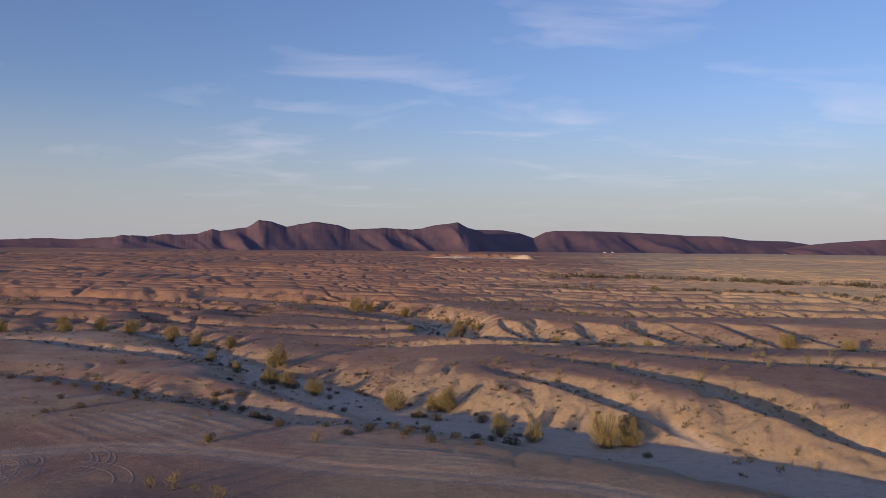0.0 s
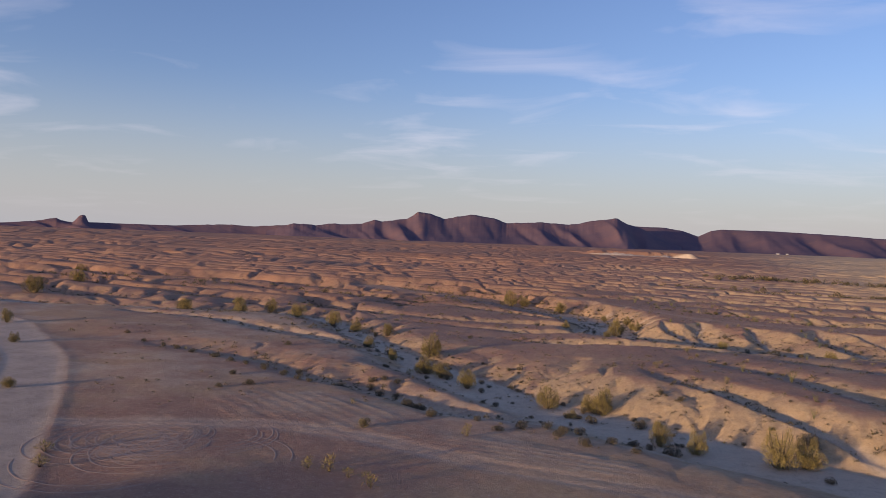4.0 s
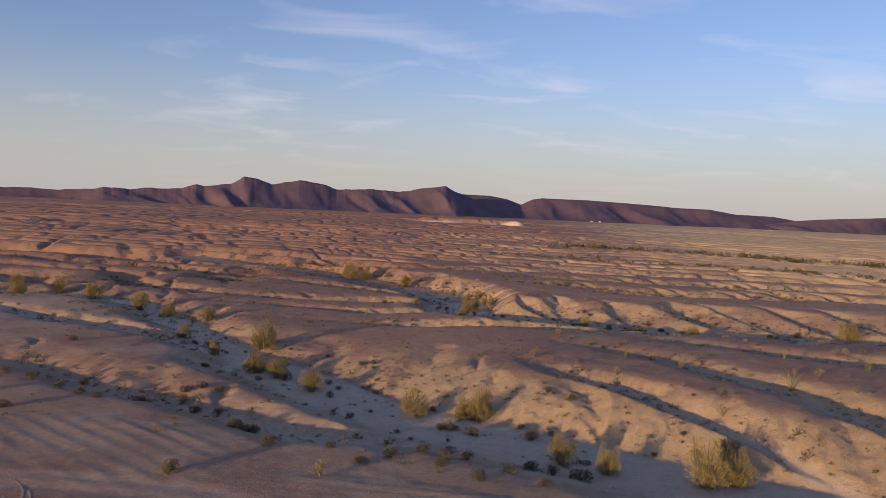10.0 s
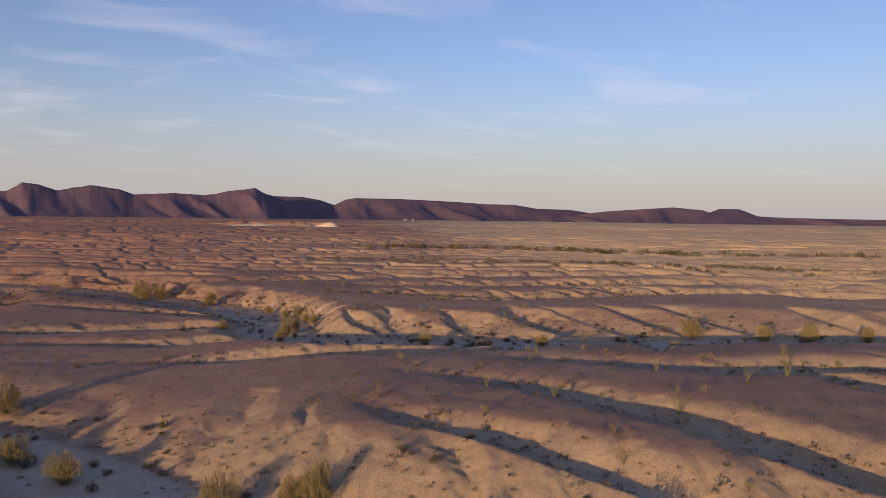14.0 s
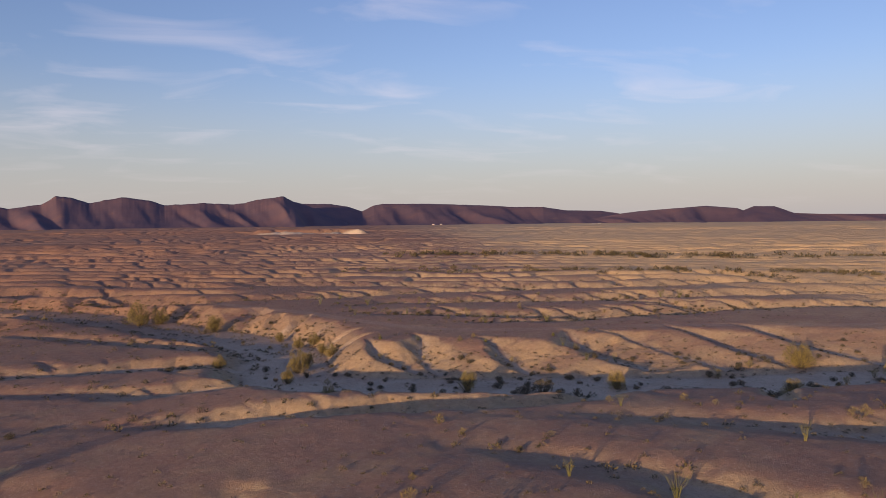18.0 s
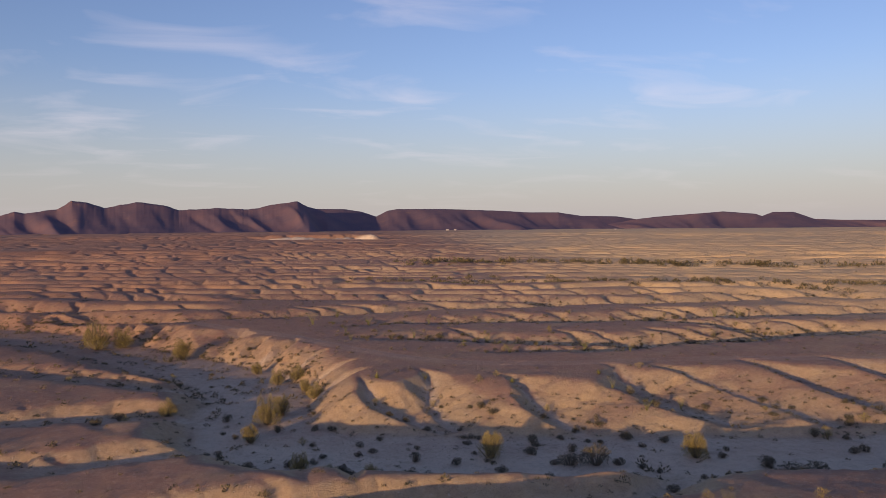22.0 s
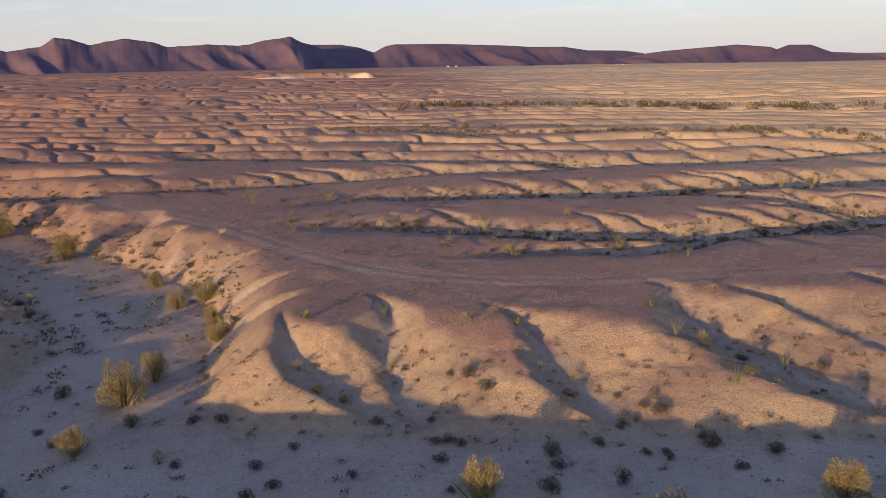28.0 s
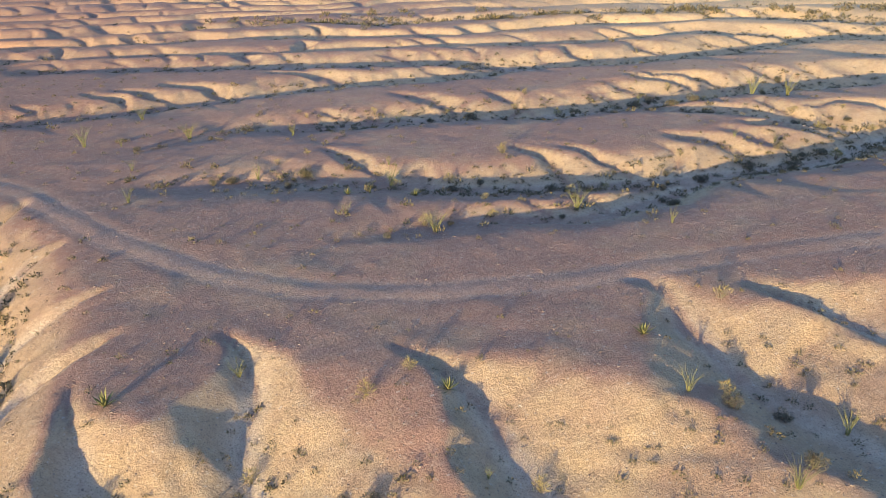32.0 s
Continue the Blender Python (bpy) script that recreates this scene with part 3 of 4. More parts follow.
    z = z + 5 * step(0, 6, scarp) * (1 - step(60, 300, scarp)) * part_of
    cliff = step(-8, -3, scarp) * (1 - step(6, 14, scarp)) * part_of
    pave, rust = pave * (1 - cliff), rust * (1 - cliff)
    sand = np.maximum(sand, cliff)
    # small lumps everywhere, and the higher ground behind that keeps the sun off the near flat
    z = z + (0.07 + 0.02 * beyond) * (fbm(X / 2.3, Y / 2.3, 3) - 0.5) * (1 - 0.8 * road) * (1 - step(300, 500, far))
    z = z + (0.035 + 0.025 * beyond) * (fbm(X / 0.95 + 31, Y / 0.95, 2) - 0.5) * (1 - road) * (1 - 0.7 * sand) * (1 - step(150, 230, far))
    rill = np.abs(2 * fbm(X / 1.9 + 0.5 * wy, Y / 1.9, 2) - 1)
    z = z - 0.12 * (1 - np.clip(rill * 3, 0, 1)) * step(0.25, 0.9, cut) * (1 - sand) * (1 - step(150, 260, far))
    back = (X * math.sin(az) + Y * math.cos(az))
    crest = 15.9 + 4 * (fbm(X / 50, Y / 50, 3) - 0.5)
    z = z + crest * step(85, 150, back) * (1 - step(400, 600, back))
    z = z - 0.0009 * np.clip(far - 500, 0, 1e5)
    return z, pave, sand, road, cut, np.clip(rust, 0, 1), sunlit


def sheet(name, rows, cols, mat, place):
    """A grid mesh; place(i, j arrays) gives X, Y, Z and a dict of named values for the points."""
    X, Y, Z, extra = place
    n, k = X.shape
    me = bpy.data.meshes.new(name)
    me.vertices.add(n * k)
    me.vertices.foreach_set("co", np.stack([X, Y, Z], -1).astype(np.float32).ravel())
    i = np.arange((n - 1) * k).reshape(n - 1, k)[:, :-1].ravel()
    quads = np.stack([i, i + 1, i + k + 1, i + k], -1).astype(np.int32)
    me.loops.add(quads.size)
    me.loops.foreach_set("vertex_index", quads.ravel())
    me.polygons.add(len(quads))
    me.polygons.foreach_set("loop_start", np.arange(0, quads.size, 4, dtype=np.int32))
    me.update(calc_edges=True)
    me.polygons.foreach_set("use_smooth", np.ones(len(quads), bool))
    for key, values in extra.items():
        a = me.attributes.new(key, "FLOAT", "POINT")
        a.data.foreach_set("value", values.astype(np.float32).ravel())
    me.materials.append(mat)
    return new(name, me)


LAND = []


def build_ground():
    ys, y = [], -900.0
    while y < 4700:
        ys.append(y)
        y += max(0.28, 0.018 * (25 - y) if y < 25 else 0.0, 0.0042 * (y - 95))
    ys = np.array(ys)
    s = np.linspace(-1, 1, 700)
    fan = 0.33 * s + 0.67 * s**3
    Y = np.repeat(ys[:, None], len(s), 1)
    X = 8 + fan[None] * (55 + 1.1 * np.abs(ys))[:, None]
    Z, pave, sand, road, _, rust, sunlit = land(X, Y, True)
    LAND[:] = [ys, fan, Z]
    ob = sheet("ground", len(ys), len(s), SOIL, (X, Y, Z, {"pave": pave, "sand": sand, "road": road, "rust": rust, "sunlit": sunlit}))
    tagged(ob, "eroded pale badland soil with brown stony flat tops", "ground", kind="structure")
    return ob


ground = build_ground()


def height(x, y):
    """The height of the ground's mesh under a place."""
    ys, fan, Z = LAND
    i = min(max(int(np.searchsorted(ys, y)) - 1, 0), len(ys) - 2)
    t = (y - ys[i]) / (ys[i + 1] - ys[i])
    levels = []
    for k in (i, i + 1):
        levels.append(np.interp((x - 8) / (55 + 1.1 * abs(ys[k])), fan, Z[k]))
    return float(levels[0] * (1 - t) + levels[1] * t)


# ---- mountains ----
RANGE = [(-27, 12), (-25, 47), (-23.3, 43), (-22.4, 50), (-19.8, 54), (-18.8, 75), (-18.2, 69), (-16.3, 82), (-15.4, 112), (-14.5, 107), (-13.4, 88), (-11.3, 110), (-9.4, 95), (-8.5, 80), (-5.7, 88), (-4, 82), (-3, 86), (-2.1, 99), (-0.1, 113), (0.6, 94), (1.5, 80), (3, 46), (4.7, 8)]
MESA = [(0, 85), (3.4, 82), (4.7, 71), (5.8, 52), (6.7, 75), (7.4, 81), (10.9, 80), (15.3, 71), (17.5, 63), (19.7, 62), (21.4, 47), (24, 44), (25.2, 34), (27, 10)]
FAR_MESA = [(23, 10), (25.5, 32), (26.9, 40), (28.5, 46), (31.5, 57), (33.6, 47), (34, 38), (34.7, 53), (36, 52), (37.3, 26), (39, 21), (44, 18), (56, 14)]
LOW_HILLS = [(-56, 12), (-44.6, 8), (-42.7, 17), (-41.3, 32), (-41, 23), (-40.3, 17), (-39.9, 42), (-39.7, 47), (-39.5, 45), (-39.3, 20), (-36.6, 20), (-33.9, 20), (-30, 32), (-27.9, 29), (-25, 40), (-20, 30)]


def mountain(name, skyline, near, deep, label, seed, rough):
    """A ridge seen from the plain: its crest follows the skyline, spurs and ravines run down to the foot."""
    a0, a1 = skyline[0][0], skyline[-1][0]
    bearing = np.linspace(a0, a1, int((a1 - a0) * 20))
    crest = 20 + (np.interp(bearing, [p[0] for p in skyline], [p[1] for p in skyline]) - 16) * near / 3000
    crest = crest + rough * (fbm(bearing * 2.2 + seed, bearing * 0 + seed, 4) - 0.5) * np.clip(crest / 40, 0.2, 1)
    t = np.linspace(-1.25, 1, 80)
    T, B = np.meshgrid(t, bearing, indexing="ij")
    wide = np.exp(-(np.arange(-40, 41) / 20.0) ** 2)
    soft = np.convolve(np.pad(crest, 40, mode="edge"), wide / wide.sum(), "valid")
    lower = np.clip(-T * 1.6, 0, 1) ** 0.6
    C = crest[None] * (1 - lower) + soft[None] * lower
    lean = 2.2 * T * (1 + 0.6 * np.sin(B * 0.37 + seed)) + 0.7 * (fbm(B * 0.6, T * 2.2 + seed, 2) - 0.5)
    spur = step(0, 0.8, np.abs(2 * vnoise(B * 0.46 + seed + 0.5 * lean, T * 0.45 + seed) - 1))
    rib = step(0, 0.7, np.abs(2 * fbm(B * 0.7 + seed + 9 + 0.8 * lean, T * 0.9 + seed, 2) - 1))
    down = np.clip(-T, 0, 1.25) / 1.25
    hollow = 1.1 + 2.3 * (1 - spur) + 0.45 * (1 - rib)
    face = np.where(T <= 0, (1 - down) ** hollow, np.clip(1 - T, 0, 1))
    Z = (C + 12) * face - 12 + 3 * (fbm(B * 2 + seed, T * 5, 3) - 0.5) * np.clip(down * 6, 0, 1) * (1 - down)
    R = near + deep * T * np.where(T < 0, np.clip(C / 80, 0.35, 1.2), 1)
    b = np.radians(B)
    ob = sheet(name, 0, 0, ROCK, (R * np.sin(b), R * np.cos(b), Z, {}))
    return tagged(ob, label, "mountain", kind="structure")


mountain("mountain_range", RANGE, 3000, 680, "brown rocky mountain range with ravines, purple with haze", 3.1, 6)
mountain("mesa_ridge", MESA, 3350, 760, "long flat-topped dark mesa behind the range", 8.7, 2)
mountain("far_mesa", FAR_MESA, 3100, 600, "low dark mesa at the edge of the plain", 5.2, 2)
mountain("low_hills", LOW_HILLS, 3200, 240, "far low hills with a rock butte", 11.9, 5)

# ---- plants ----


def part(name, verts, faces, mat, parent, label=""):
    """One mesh object under a thing."""
    me = bpy.data.meshes.new(name)
    me.from_pydata(verts, [], faces)
    me.materials.append(mat)
    ob = new(name, me)
    ob.parent = parent
    return tagged(ob, label)


def tube(verts, faces, path, r0, r1, sides=4):
    """A tapered stem along a path of points."""
    start = len(verts)
    for i, p in enumerate(path):
        ahead = (path[min(i + 1, len(path) - 1)] - path[max(i - 1, 0)]).normalized()
        side = ahead.orthogonal().normalized()
        up = ahead.cross(side)
        r = r0 + (r1 - r0) * i / (len(path) - 1)
        for k in range(sides):
            a = 2 * math.pi * k / sides
            verts.append(p + r * (math.cos(a) * side + math.sin(a) * up))
    for i in range(len(path) - 1):
        for k in range(sides):
            a, b = start + i * sides + k, start + i * sides + (k + 1) % sides
            faces.append((a, b, b + sides, a + sides))


def leafy(verts, faces, rng, lobes, count, length, width, lift, fill=0.5):
    """Many small blades that stand out from a few lobes."""
    for _ in range(count):
        c, r = lobes[rng.randrange(len(lobes))]
        out = Vector((rng.gauss(0, 1), rng.gauss(0, 1), rng.gauss(0.25, 0.8))).normalized()
        at = c + Vector((out.x * r[0], out.y * r[0], out.z * r[1])) * (fill + (1 - fill) * rng.random())
        if at.z < 0.03:
            at.z = 0.03 + 0.1 * rng.random()
        way = (out + Vector((rng.gauss(0, 0.6), rng.gauss(0, 0.6), lift + rng.gauss(0, 0.5)))).normalized()
        side = way.cross(Vector((rng.gauss(0, 1), rng.gauss(0, 1), rng.gauss(0, 1)))).normalized()
        ln, wd = length * rng.uniform(0.6, 1.3), width * rng.uniform(0.6, 1.3)
        n = len(verts)
        verts += [at, at + way * ln * 0.45 + side * wd, at + way * ln - Vector((0, 0, ln * 0.15)), at + way * ln * 0.45 - side * wd]
        faces.append((n, n + 1, n + 2, n + 3))


def shrub(name, seed, wide, tall, lobe_count, blades, length, width, leaf, label, category, lift=0.35):
    """A bush of leafy lobes on forked stems; about 1 m across for wide = 0.5."""
    rng = random.Random(seed)
    top = tagged(new(name), label, category)
    lobes = []
    for k in range(lobe_count):
        a = 2 * math.pi * (k + rng.random() * 0.7) / lobe_count
        small = 0.72 if lobe_count > 8 else 1.0
        d = wide * rng.uniform(0.2, 0.68)
        r = wide * rng.uniform(0.3, 0.55) * small
        h = tall * rng.uniform(0.25, 0.78) * (1.1 - 0.45 * d / wide)
        lobes.append((Vector((d * math.cos(a), d * math.sin(a), h)), (r, min(h * 0.85, tall * 0.4))))
    v, f = [], []
    for c, r in lobes:
        for _ in range(3):
            tip = c + Vector((rng.gauss(0, r[0] * 0.6), rng.gauss(0, r[0] * 0.6), r[1] * rng.uniform(0.2, 0.9)))
            mid = tip * 0.5 + Vector((rng.gauss(0, 0.06), rng.gauss(0, 0.06), 0.05 * tall))
            tube(v, f, [Vector((tip.x * 0.08, tip.y * 0.08, -0.08)), mid, tip], 0.035 * wide + 0.006, 0.006, 3)
    part("trunk", v, f, BARK, top, "bare grey woody stems")
    v, f = [], []
    leafy(v, f, rng, lobes, blades, length, width, lift)
    part("foliage", v, f, leaf, top)
    return top


def wands(name, seed, count, tall, spread, leaf, label, category):
    """A clump of thin wands that lean outwards from one root."""
    rng = random.Random(seed)
    top = tagged(new(name), label, category)
    for k in range(count):
        a = 2 * math.pi * (k + rng.random()) / count
        lean = spread * rng.uniform(0.25, 1.0)
        ln = tall * rng.uniform(0.65, 1.05)
        out = Vector((math.cos(a), math.sin(a), 0))
        path = [out * 0.05 + Vector((0, 0, -0.06))]
        for i in range(1, 5):
            s = i / 4
            path.append(out * (0.05 + ln * lean * s ** 1.4) + Vector((0.03 * rng.gauss(0, 1), 0.03 * rng.gauss(0, 1), ln * s * (1 - 0.25 * lean * s))))
        v, f = [], []
        tube(v, f, path, 0.013, 0.005, 4)
        part("wand", v, f, leaf, top)
    return top


def rosette(name, seed, count, tall, leaf, label, category):
    """A spiky plant of stiff pointed blades."""
    rng = random.Random(seed)
    top = tagged(new(name), label, category)
    for k in range(count):
        a = 2.4 * k
        rise = radians(20 + 62 * k / count)
        ln = tall * rng.uniform(0.8, 1.1)
        way = Vector((math.cos(a) * math.cos(rise), math.sin(a) * math.cos(rise), math.sin(rise)))
        side = way.cross(Vector((0, 0, 1))).normalized() * 0.045
        up = side.cross(way).normalized() * 0.02
        root, mid, tip = way * 0.02, way * ln * 0.4, way * ln - Vector((0, 0, 0.05 * ln))
        v = [root - side * 0.6, root + side * 0.6, mid + side, tip, mid - side, mid - up, root - up]
        part("blade", v, [(0, 1, 2, 4), (4, 2, 3), (0, 5, 6), (1, 6, 5, 2), (0, 4, 5), (4, 3, 5), (2, 5, 3)], leaf, top)
    return top


def spot(x, y, size=1.0, turn=0.0, sink=0.0, tall=1.0):
    return pose(x, y, height(x, y) - sink, 0, 0, turn) @ Matrix.Diagonal((size, size, size * tall, 1))


rng = random.Random(21)
TREES = [shrub("desert_bush", 40 + k, 0.5, 0.9, 11 + 2 * (k % 3), 5200, 0.062, 0.0052, YELLOW, "feathery yellow-green bush on pale wash sand", "bush", 0.3) for k in range(4)]
WASH_BUSHES = [(-47, 118.7, 3.6), (-57.4, 127, 4.4), (-69, 127.6, 3.6), (-78.7, 124.9, 3.8), (-41.5, 114.4, 2.6), (-34.9, 110.6, 2.3), (-24.1, 94.8, 3.7), (-22.5, 86, 3.3), (-20.3, 84.4, 2.6), (-16.4, 80.1, 2.8), (-28.5, 92.2, 1.8), (-34.4, 100.3, 2.1), (-7.4, 74.4, 3.1), (-2.3, 73.9, 3.0), (-3.6, 74.6, 2.2), (2.3, 65, 2.6), (5, 63.6, 2.2), (10.6, 62.2, 3.4), (12.6, 62.8, 3.0), (-137, 167, 6), (-5, 71.2, 1.3)]
FAR_WASH_BUSHES = [(14, 118.1, 2.4), (27.8, 115.3, 2.5), (50.6, 119, 4.0), (41.5, 108.5, 2.8), (57, 113, 3.2), (63, 112, 3.2), (70, 110, 2.5), (77, 108, 3.6), (-1.5, 130, 2.8), (-2.6, 125.3, 1.9), (1.0, 118.2, 1.7), (2.9, 116.5, 1.4), (5.3, 114, 1.2), (-9.8, 133.4, 1.9), (-0.4, 132.6, 2.0), (2.4, 137.5, 2.1), (0.8, 145.8, 2.2), (1.6, 141.5, 1.6), (-24.7, 170.5, 4.2), (-21.8, 171.5, 3.4), (-12.8, 161.3, 3.2), (-1.2, 145, 1.8), (-3.5, 150.5, 1.7)]
SCRUBBY_BUSHES = [(20.5, 115.2, 2.2), (18.8, 115.6, 1.6), (31.5, 110, 2.1), (33.2, 110, 1.7), (31.5, 112.7, 1.3), (-3.2, 70.2, 1.3), (1.0, 69.8, 1.4), (3.2, 62.4, 1.5), (-23.3, 87.5, 1.8), (-19.4, 83.6, 1.6), (-30, 96, 1.7), (13.4, 66.2, 1.8)]
used = set()


def plant(kinds, x, y, size, group, sink=0.05, tall=1.0):
    """The next copy of one of the kinds; the pattern itself takes the first place."""
    ob = kinds[rng.randrange(len(kinds))]
    m = spot(x, y, size, rng.uniform(0, 360), sink * size, tall * rng.uniform(0.85, 1.15))
    if ob.name in used:
        ob = copy_thing(ob, m @ Matrix.Diagonal((*(1 / v for v in ob.scale), 1)))
    else:
        used.add(ob.name)
        ob.matrix_basis = m
    return tagged(ob, group=group)


for x, y, w in WASH_BUSHES:
    plant(TREES, x, y, w * 0.86, "bushes along the first wash", 0.03)
for x, y, w in FAR_WASH_BUSHES:
    plant(TREES, x, y, w * 0.9, "bushes along the second wash", 0.03)
SCRUB = [shrub("scrub_bush", 60 + k, 0.5, 0.6, 5, 700, 0.13, 0.012, DUSTY, "low dark dusty scrub bush on bare soil", "bush", 0.15) for k in range(3)]
for x, y, w in SCRUBBY_BUSHES:
    plant(SCRUB, x, y, w, "scrub bushes", 0.03)
ROADSIDE = [(-37.5, 45.0, 1.1), (-35.5, 42.4, 1.0), (-54.8, 59.9, 1.5), (-74.0, 80.5, 1.6), (-88.0, 93.7, 2.1), (-19.9, 47.1, 0.9), (-18.4, 46.9, 1.1), (-15.1, 45.1, 1.1), (-16.9, 46.4, 0.7), (-11.9, 57.8, 1.0), (-19.9, 57.3, 0.9), (-23.4, 64.5, 0.7), (-116.5, 129.8, 7.7), (-168.2, 205.5, 6.0), (-80.4, 126.7, 4.4), (-72.7, 133.5, 3.8), (-64.7, 131.6, 3.0)]
NEAR_SCRUB = [(-12.1, 63), (-8.3, 61.8), (-6.4, 63.2), (-5.1, 62.5), (-3.8, 62.5), (-15.9, 63), (-18.3, 67.5), (-19.2, 67.9), (-22.7, 75.7), (-24.2, 75.8), (-12.1, 82.2), (-10, 60.5), (-5.3, 60.5), (-1.4, 60.3), (0.3, 63.9), (0.3, 58.4), (-3.3, 58.7), (-37.4, 66.4), (-35.4, 68.6), (-27.8, 73.3), (-25.3, 75.5)]
FLAT_SCRUB = [(-66.3, 91.9), (-61.1, 88.1), (-56.3, 85.4), (-53.8, 84.4), (-50.5, 82.4), (-46.3, 80.9), (-43.3, 79.0), (-40.9, 77.9), (-37.8, 76.3), (-34.7, 74.4), (-32.4, 73.0), (-30.9, 72.3), (-24.9, 73.7), (-23.3, 71.8), (-21.6, 71.7), (-19.3, 67.3), (-17.9, 67.4), (-16.2, 63.8), (-28.2, 73.7), (-39.3, 72.3), (-19.9, 57.8), (-41.7, 90.4)]
NOSE_SCRUB = [(13.2, 123.1), (10.8, 125.1), (5.3, 122.5), (23.4, 123.6), (2.2, 127.3), (8.1, 127.9), (9.4, 127.4), (22, 120.2), (25.3, 118.3), (22, 122.7), (13.1, 121.5), (32.2, 132.8), (29, 128), (7.2, 129.9), (18.2, 132), (16.4, 131.2), (12.1, 130), (21, 126.5)]
for x, y in FLAT_SCRUB:
    plant(SCRUB, x, y, rng.uniform(0.7, 1.15), "scrub bushes", 0.03)
for x, y in NEAR_SCRUB:
    plant(SCRUB, x, y, rng.uniform(0.8, 1.25), "scrub bushes", 0.03)
TUFT = [shrub("grass_tuft", 80 + k, 0.5, 0.8, 3, 150, 0.34, 0.014, YELLOW, "small dry yellow tuft on stony soil", "grass tuft", 0.8) for k in range(2)]
for k, (x, y) in enumerate(NOSE_SCRUB):
    plant(SCRUB if k < 11 else TUFT, x, y, rng.uniform(0.5, 0.8), "scrub bushes" if k < 11 else "dry tufts", 0.03)
WANDS = [wands("ocotillo", 90 + k, 13 + 3 * k, 1.15 + 0.15 * k, 0.42 + 0.1 * k, GREEN, "clump of thin yellow-green wands on a bare slope", "desert plant") for k in range(3)]
for x, y, h in ((27.5, 128.2, 1.0), (28.4, 123.6, 1.0), (32.6, 125.8, 1.35), (23.2, 144.9, 1.5), (32.1, 145.7, 1.5), (23.2, 154.9, 1.6), (2.8, 170.5, 1.7), (62.3, 163.4, 2.2), (10.5, 171.3, 1.6), (59.6, 164.8, 2.0), (12.2, 134.4, 0.8), (21.3, 152.8, 1.0), (14.9, 158.3, 1.3), (7, 155.5, 1.0), (35.1, 140.7, 1.0), (6.6, 178.6, 1.3), (18.4, 167.6, 1.3), (19.4, 127.1, 0.6), (16, 84, 1.6), (24, 80, 1.7), (33, 84.5, 1.7), (38, 86, 1.8), (45, 95, 1.8), (12, 88, 1.4), (28, 90, 1.5)):
    plant(WANDS, x, y, h * 0.78, "ocotillos", 0.02)
SPIKY = [rosette("yucca", 100 + k, 20, 0.62, GREEN, "spiky green rosette of stiff blades on a slope", "desert plant") for k in range(2)]
for x, y in ((19.3, 130.8), (27.6, 131.4), (7.7, 133.4), (23.8, 151), (19.9, 152.6)):
    plant(SPIKY, x, y, rng.uniform(0.9, 1.2), "yuccas", 0.02)

# small scrub that follows the drainage lines


def drained(n, x0, x1, y0, y1, seed, least, bare=0.35):
    """Places in the beds of the gullies."""
    r = np.random.RandomState(seed)
    X, Y = r.uniform(x0, x1, n * 30), r.uniform(y0, y1, n * 30)
    z, pave, sand, road, cut = land(X, Y)[:5]
    flat = np.clip((Y - y0) / 8, 0, 1)
    ok = (r.rand(len(X)) < np.clip((cut - least) * 0.9, 0.012, 1) * flat * np.where(sand > 0.7, bare, 1)) & (road < 0.1)
    return list(zip(X[ok][:n], Y[ok][:n]))


for x, y in drained(110, -60, 70, 80, 175, 5, 0.5):
    plant(SCRUB if rng.random() < 0.8 else TUFT, x, y, rng.uniform(0.45, 1.05), "scrub bushes", 0.03)

for x, y in drained(85, -25, 65, 104, 128, 8, 0.9, 1.0):
    plant(SCRUB, x, y, rng.uniform(0.4, 0.95), "scrub bushes", 0.03)
for x, y in drained(50, -40, 14, 57, 95, 18, 0.3, 1.0):
    plant(SCRUB, x, y, rng.uniform(0.4, 0.9), "scrub bushes", 0.03)


def strung(pts, gap, off, spread, x0, x1, seed):
    """Places strung unevenly along a valley's line, off metres up its north side."""
    r = random.Random(seed)
    for (ax, ay, _), (bx, by, _) in zip(pts, pts[1:]):
        ln = math.hypot(bx - ax, by - ay)
        for _ in range(int(ln / gap + r.random())):
            s, d = r.random(), off + r.gauss(0, spread)
            x, y = ax + s * (bx - ax) - d * (by - ay) / ln, ay + s * (by - ay) + d * (bx - ax) / ln
            if x0 < x < x1:
                yield x, y


for k in (0, 1, 2, 3):
    for x, y in strung(VALLEYS[k][0], 3.6, 0.3, 0.8, -45, 66, 300 + k):
        plant(SCRUB, x, y, rng.choice((0.4, 0.5, 0.6, 0.7, 0.9, 1.15)), "scrub bushes", 0.03)
for k in (0, 1, 2, 3, 6, 7, 8):
    for x, y in strung(VALLEYS[k][0], 4.5, 2.6, 1.2, 0, 66, 400 + k):
        plant(TUFT if rng.random() < 0.75 else WANDS, x, y, rng.uniform(0.4, 0.85), "dry tufts", 0.03)
for x, y, w in ROADSIDE:
    plant(TREES if w > 1.4 else TUFT, x, y, w * (0.75 if w > 3 else 1), "roadside bushes", 0.03, 0.7 if w > 3 else 1.0)


